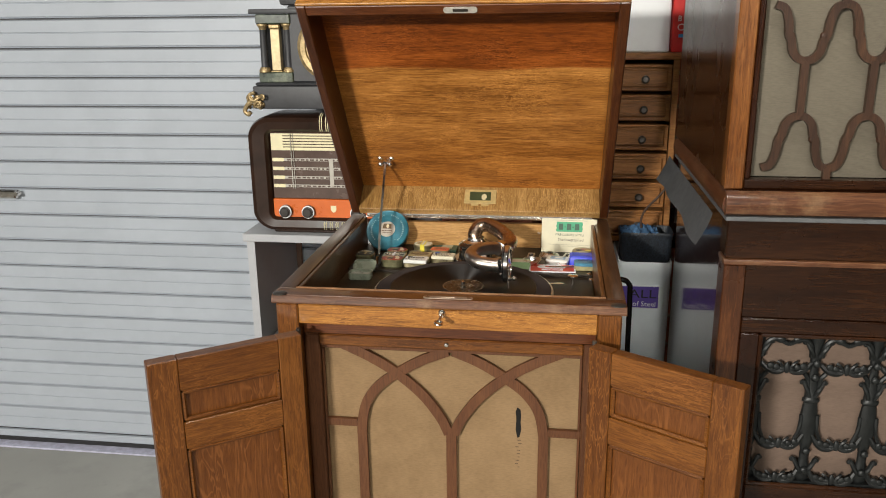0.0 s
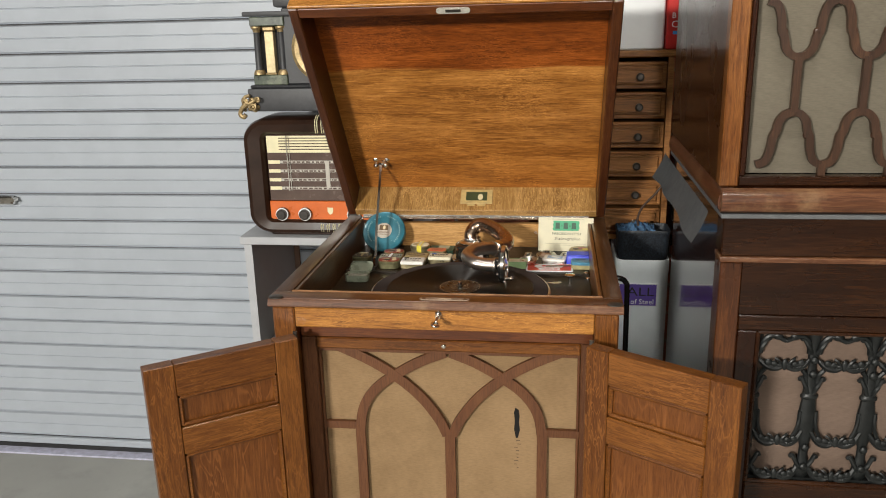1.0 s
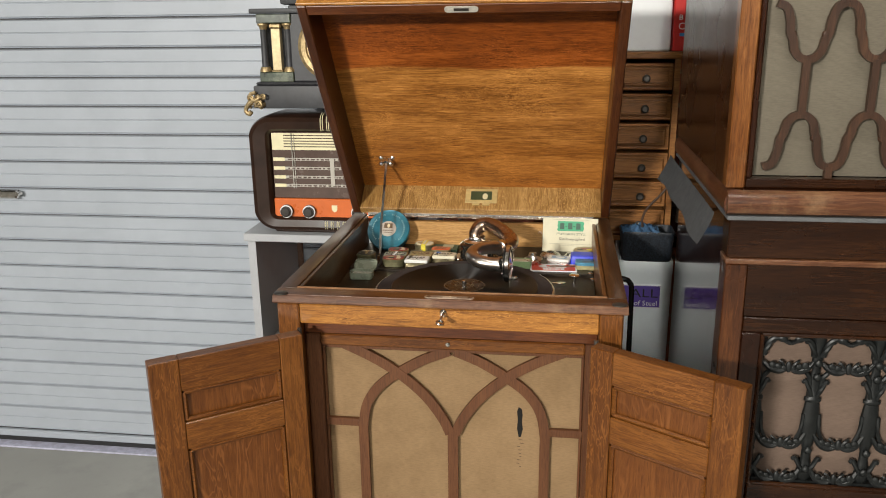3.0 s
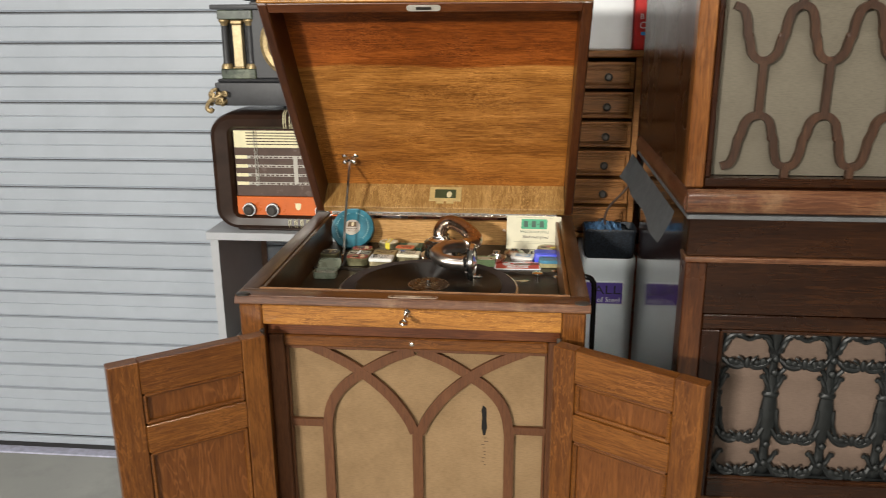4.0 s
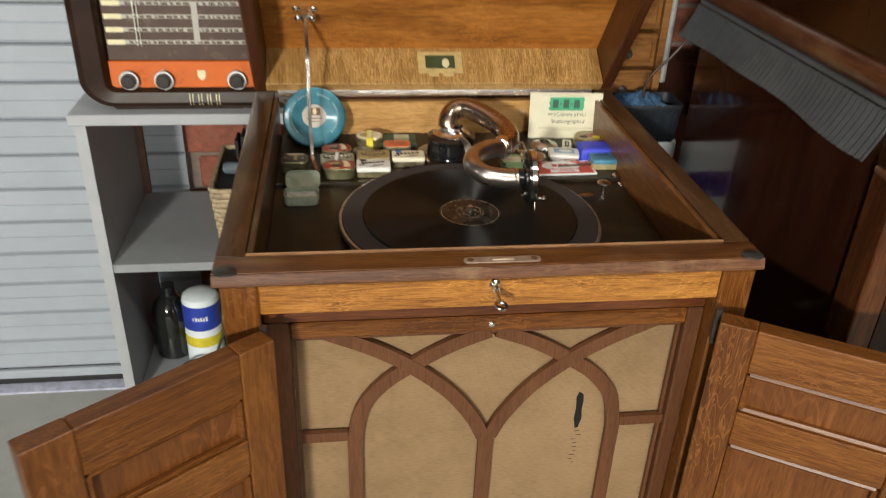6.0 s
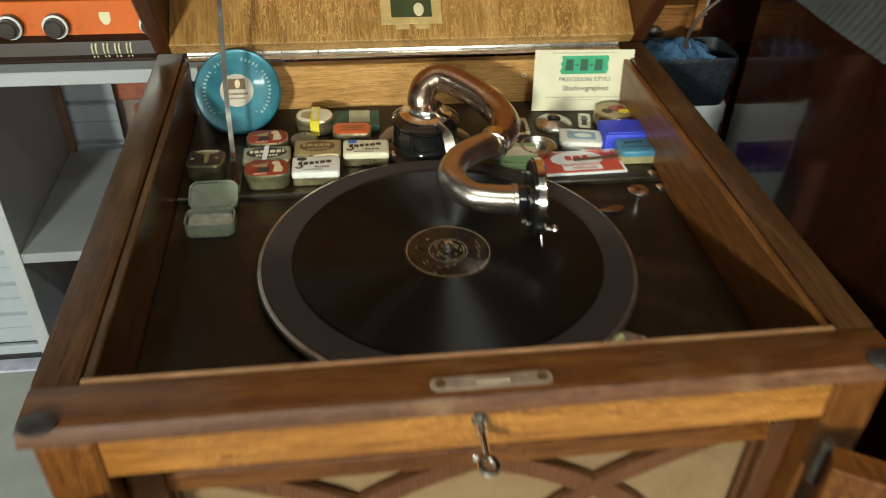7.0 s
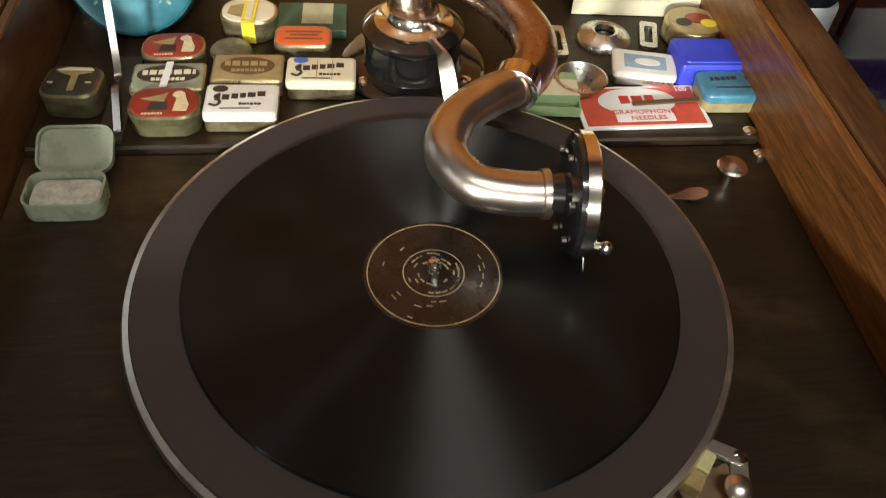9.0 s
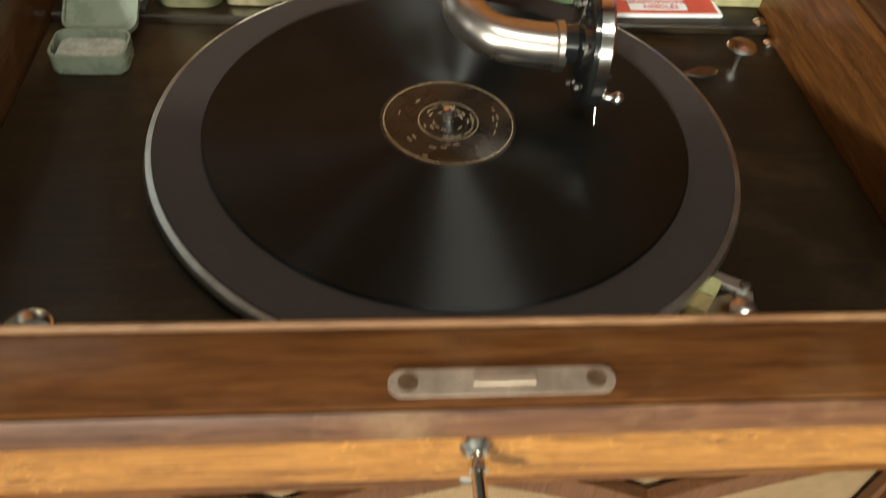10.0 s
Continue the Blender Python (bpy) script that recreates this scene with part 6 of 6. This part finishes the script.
words("lettering", "CL", 0.006, paper_white, gram, gram.matrix_basis.inverted() @ pose(0.124, 0.5136, 0.944, 90, 0, 0)).name = "board_mark"
# round blue-green box leaning in the corner
disc = thing("round_box", -0.186, 0.481, 0.95, "shiny turquoise round tin leaning in the corner", "round tin")
teal = plain("turquoise_enamel", (0.025, 0.14, 0.19), 0.36, 0.2, 0.3, 25, coat=0.3, dirt=(0.07, 0.22, 0.26))
dm = pose(0, -0.002, 0.002, 52, 0, 0) @ pose(0, 0, 0)
bm = bmesh.new()
lathe(bm, [(0.0455, -0.012), (0.0475, -0.011), (0.0475, -0.003), (0.0482, -0.002), (0.0482, 0.001), (0.0465, 0.0025), (0.044, 0.0015), (0.030, 0.0035), (0.012, 0.0045), (0.002, 0.0046)], 56)
dd = part("tin", bm, teal, disc, m=dm @ Matrix.Diagonal((0.915, 0.915, 1, 1)))
flat("paper_disc", oval(0, 0, 0.0185, 0.0185, 36), 0.0049, plain("pale_label_paper", (0.45, 0.40, 0.34), 0.35, 0.0, 0.2, 40, coat=0.3), dd)
flat("picture", [(-0.010, 0.001), (0.010, 0.001), (0.009, 0.013), (-0.009, 0.013)], 0.0053, t_brownprint, dd)
flat("pale_figure", oval(0.001, 0.007, 0.003, 0.005), 0.0056, t_pale, dd)
print_bars(dd, 0.0053, t_brownprint, [(-0.012, 0.012, -0.004, 0.0022, 0), (-0.009, 0.009, -0.009, 0.0018, 0)])
gp = plain("pale_rim_print", (0.22, 0.36, 0.36), 0.4)
bm = bmesh.new()
for k in range(40):
    a = radians(-140 + 280 * k / 39) + math.pi / 2
    if abs(k - 20) < 2:
        continue
    r = 0.036 if k % 13 else 0.030
    box(bm, -0.0010, 0.0010, -0.0017, 0.0017, 0.0031, 0.0034, m=pose(r * math.cos(a), r * math.sin(a), 0, 0, 0, math.degrees(a) - 90))
part("rim_print", bm, gp, dd, "ring of pale print")

# deck fittings
bm = bmesh.new()
lathe(bm, [(0.003, 0), (0.003, 0.009), (0.0045, 0.012), (0.0090, 0.0140), (0.0095, 0.0155), (0.0085, 0.0170), (0.003, 0.0178)], 24, pose(0.190, 0.300, 0.908))
W("speed_knob", bm, nickel, label="small nickel speed knob")
bm = bmesh.new()
loft(bm, [[(x, y, z) for x, y in [(-0.014, -0.0008), (-0.006, -0.0025), (0.002, -0.0052), (0.010, -0.0040), (0.0135, 0.0), (0.010, 0.0042), (0.002, 0.0050), (-0.006, 0.0022), (-0.014, 0.0008)]] for z in (0.0035, 0.005)])
bm.transform(pose(0.162, 0.288, 0.908, 0, 0, 8))
W("speed_lever", bm, nickel, label="leaf-shaped nickel speed lever")
for x, y, z in ((0.227, 0.328, 0.908), (0.224, 0.345, 0.913)):
    bm = bmesh.new()
    lathe(bm, [(0.0045, 0), (0.0045, 0.0012), (0.0025, 0.0028), (0.0008, 0.003)], 14, pose(x - 0.0035, y, z))
    W("deck_screw", bm, nickel)
br = thing("turntable_brake", 0.118, 0.105, 0.908, "nickel turntable brake with a worn felt pad", "brake")


def K(name, bm, mat, label=""):
    return part(name, bm, mat, br, label, world=True, m=None)


def strip(a, b, w, z0, z1):
    bm = bmesh.new()
    d = Vector((b[0] - a[0], b[1] - a[1], 0))
    box(bm, -0.002, d.length + 0.002, -w / 2, w / 2, z0, z1, 0.0006)
    bm.transform(pose(a[0], a[1], 0, 0, 0, math.degrees(math.atan2(d.y, d.x))))
    return bm


brake_steel = plain("satin_steel", (0.66, 0.64, 0.59), 0.32, 0.9, 0.15, 80)
K("bracket", strip((0.117, 0.1255), (0.1335, 0.1158), 0.0075, 0.9085, 0.9122), brake_steel)
K("bracket_arm", strip((0.1335, 0.1150), (0.1280, 0.0945), 0.0085, 0.9085, 0.9110), brake_steel)
K("bracket_foot", strip((0.1290, 0.0925), (0.1035, 0.0870), 0.0075, 0.9085, 0.9110), brake_steel)
K("bracket_plate", strip((0.104, 0.1000), (0.128, 0.1065), 0.0160, 0.9082, 0.9092), plain("tarnished_steel", (0.36, 0.27, 0.17), 0.4, 0.7, 0.2, 80))
felt_y = plain("yellow_green_felt", (0.52, 0.50, 0.24), 0.9, 0.0, 0.2, 200)
K("felt_pad", strip((0.1085, 0.1165), (0.1155, 0.1110), 0.0110, 0.9095, 0.9185), felt_y, "worn yellowish felt pad")
K("felt_pad", strip((0.1035, 0.1075), (0.1095, 0.1030), 0.0095, 0.9095, 0.9165), plain("brown_yellow_felt", (0.32, 0.24, 0.10), 0.9, 0.0, 0.2, 200), "brownish felt pad")
for x, y in ((0.1345, 0.1160), (0.1035, 0.0872)):
    bm = bmesh.new()
    lathe(bm, [(0.0036, 0), (0.0036, 0.001), (0.002, 0.0025)], 12, pose(x, y, 0.911))
    K("screw", bm, nickel)
bm = bmesh.new()
lathe(bm, [(0.0025, 0), (0.0025, 0.004), (0.0058, 0.006), (0.0062, 0.009), (0.004, 0.0112), (0.001, 0.0118)], 18, pose(0.1255, 0.0990, 0.909))
K("knob", bm, copper_nickel, "worn domed knob")
bm = bmesh.new()
sweep(bm, [Vector((0.0925, 0.1036, 0.912)), Vector((0.1011, 0.0868, 0.912))], 0.0022, 8)
K("rod", bm, nickel)
cupm = bmesh.new()
lathe(cupm, [(0.007, 0), (0.0095, 0.001), (0.0105, 0.006), (0.0108, 0.0065), (0.0098, 0.0067), (0.0085, 0.0025), (0.002, 0.002)], 28, pose(-0.184, 0.096, 0.908))
solo("needle_cup", cupm, nickel, "nickel needle cup set in the motor board", "cup")

# ---- things in the shelf ----
wb = thing("wicker_basket", -0.335, 0.90, 0.5525, "pale wicker basket full of odds and ends on the shelf", "basket")
bm = bmesh.new()
for k in range(14):
    z = 0.004 + 0.0105 * k
    hw, hd = 0.050 + 0.0008 * k, 0.10 + 0.0008 * k
    ringpts = [Vector((x + 0.0012 * math.sin(i * 1.57 + k * 3.14), y + 0.0012 * math.sin(i * 1.57 + k * 3.14), z)) for i, (x, y) in enumerate(rrect(hw, hd, 0.014, 9))]
    sweep(bm, ringpts + [ringpts[0]], 0.0052, 6)
part("weave", bm, wicker, wb)
part("lining", prism(0.094, 0.19, 0.012, [(0, 0.002), (-0.005, 0.14)]), black_matt, wb)
bm = bmesh.new()
lathe(bm, [(0.011, 0), (0.012, 0.004), (0.012, 0.07), (0.009, 0.075)], 18, pose(-0.375, 0.87, 0.706, 0, 82, -20))
solo("torch", bm, plain("dull_grey_blue", (0.12, 0.15, 0.18), 0.5), "grey torch lying on the basket", "torch")
bm = bmesh.new()
box(bm, -0.35, -0.30, 0.815, 0.93, 0.700, 0.722, 0.004)
solo("red_tool", bm, plain("orange_red_plastic", (0.50, 0.09, 0.05), 0.5), "orange-red plastic tool on the basket", "tool")
bm = bmesh.new()
for k in range(5):
    box(bm, -0.36 + 0.012 * k, -0.352 + 0.012 * k, 0.92, 0.97, 0.70, 0.742 + 0.008 * (k % 2), 0.002)
solo("black_case", bm, black_matt, "black case standing in the basket", "case")
jar = thing("paint_bottle", -0.462, 0.90, 0.2285, "plastic bottle with a blue and yellow label on the lower shelf", "bottle")
bm = bmesh.new()
lathe(bm, [(0.036, 0), (0.040, 0.004), (0.040, 0.16), (0.037, 0.170), (0.028, 0.176), (0.010, 0.178)], 32)
part("bottle", bm, white_plastic, jar)
for z0, z1, c, nme in ((0.098, 0.158, (0.03, 0.06, 0.42), "blue_label"), (0.055, 0.080, (0.70, 0.58, 0.04), "yellow_label")):
    bm = bmesh.new()
    loft(bm, [circle(0.0404, 32, z0), circle(0.0404, 32, z1)], cap0=False, cap1=False)
    part(nme, bm, plain(nme, c, 0.45), jar)
bm = bmesh.new()
for k in range(6):
    x = -0.014 + 0.0055 * k
    box(bm, x, x + 0.004, -math.sqrt(0.0406 ** 2 - x * x) - 0.0004, -math.sqrt(0.0406 ** 2 - x * x) + 0.001, 0.124, 0.132 + 0.002 * (k % 2))
part("print", bm, paper_white, jar, "white print")
jug = thing("glass_jug", -0.535, 0.93, 0.2285, "dark glass jug on the lower shelf", "jug")
bm = bmesh.new()
lathe(bm, [(0.034, 0), (0.040, 0.006), (0.042, 0.11), (0.034, 0.135), (0.016, 0.155), (0.014, 0.175), (0.016, 0.178)], 32)
part("jug", bm, plain("dark_glass", (0.012, 0.013, 0.012), 0.08, 0.0, 0.2, 20, coat=0.8), jug)
bm = bmesh.new()
sweep(bm, smooth_path([(-0.52, 0.84, 0.232), (-0.50, 0.83, 0.262), (-0.47, 0.825, 0.278), (-0.43, 0.83, 0.265), (-0.42, 0.84, 0.232)], 6), 0.003, 8)
sweep(bm, smooth_path([(-0.44, 0.82, 0.232), (-0.425, 0.815, 0.30), (-0.40, 0.82, 0.36), (-0.38, 0.84, 0.38)], 6), 0.003, 8)
solo("wire_loops", bm, dark_metal, "loops of thin wire on the lower shelf", "wire")
bm = bmesh.new()
rnd = random.Random(21)
vs = ball(bm, (0, 0, 0), 0.09, 0.6, 0.7, 1, 28)
bmesh.ops.subdivide_edges(bm, edges=bm.edges[:], cuts=1)
for v in bm.verts:
    v.co += v.co.normalized() * (0.016 * noise.noise(v.co * 22) + 0.008 * noise.noise(v.co * 60))
bm.transform(pose(-0.385, 0.95, 0.315))
solo("rag", bm, plain("olive_yellow_rag", (0.22, 0.20, 0.05), 0.85, 0.0, 0.5, 60, bump=0.004), "crumpled olive-yellow rag on the lower shelf", "rag")
bm = bmesh.new()
box(bm, -0.595, -0.575, 1.085, 1.094, 0.553, 0.836, 0.001)
solo("timber_batten", bm, plain("dark_timber", (0.16, 0.09, 0.06), 0.7), "thin timber batten standing at the back of the shelf", "batten")
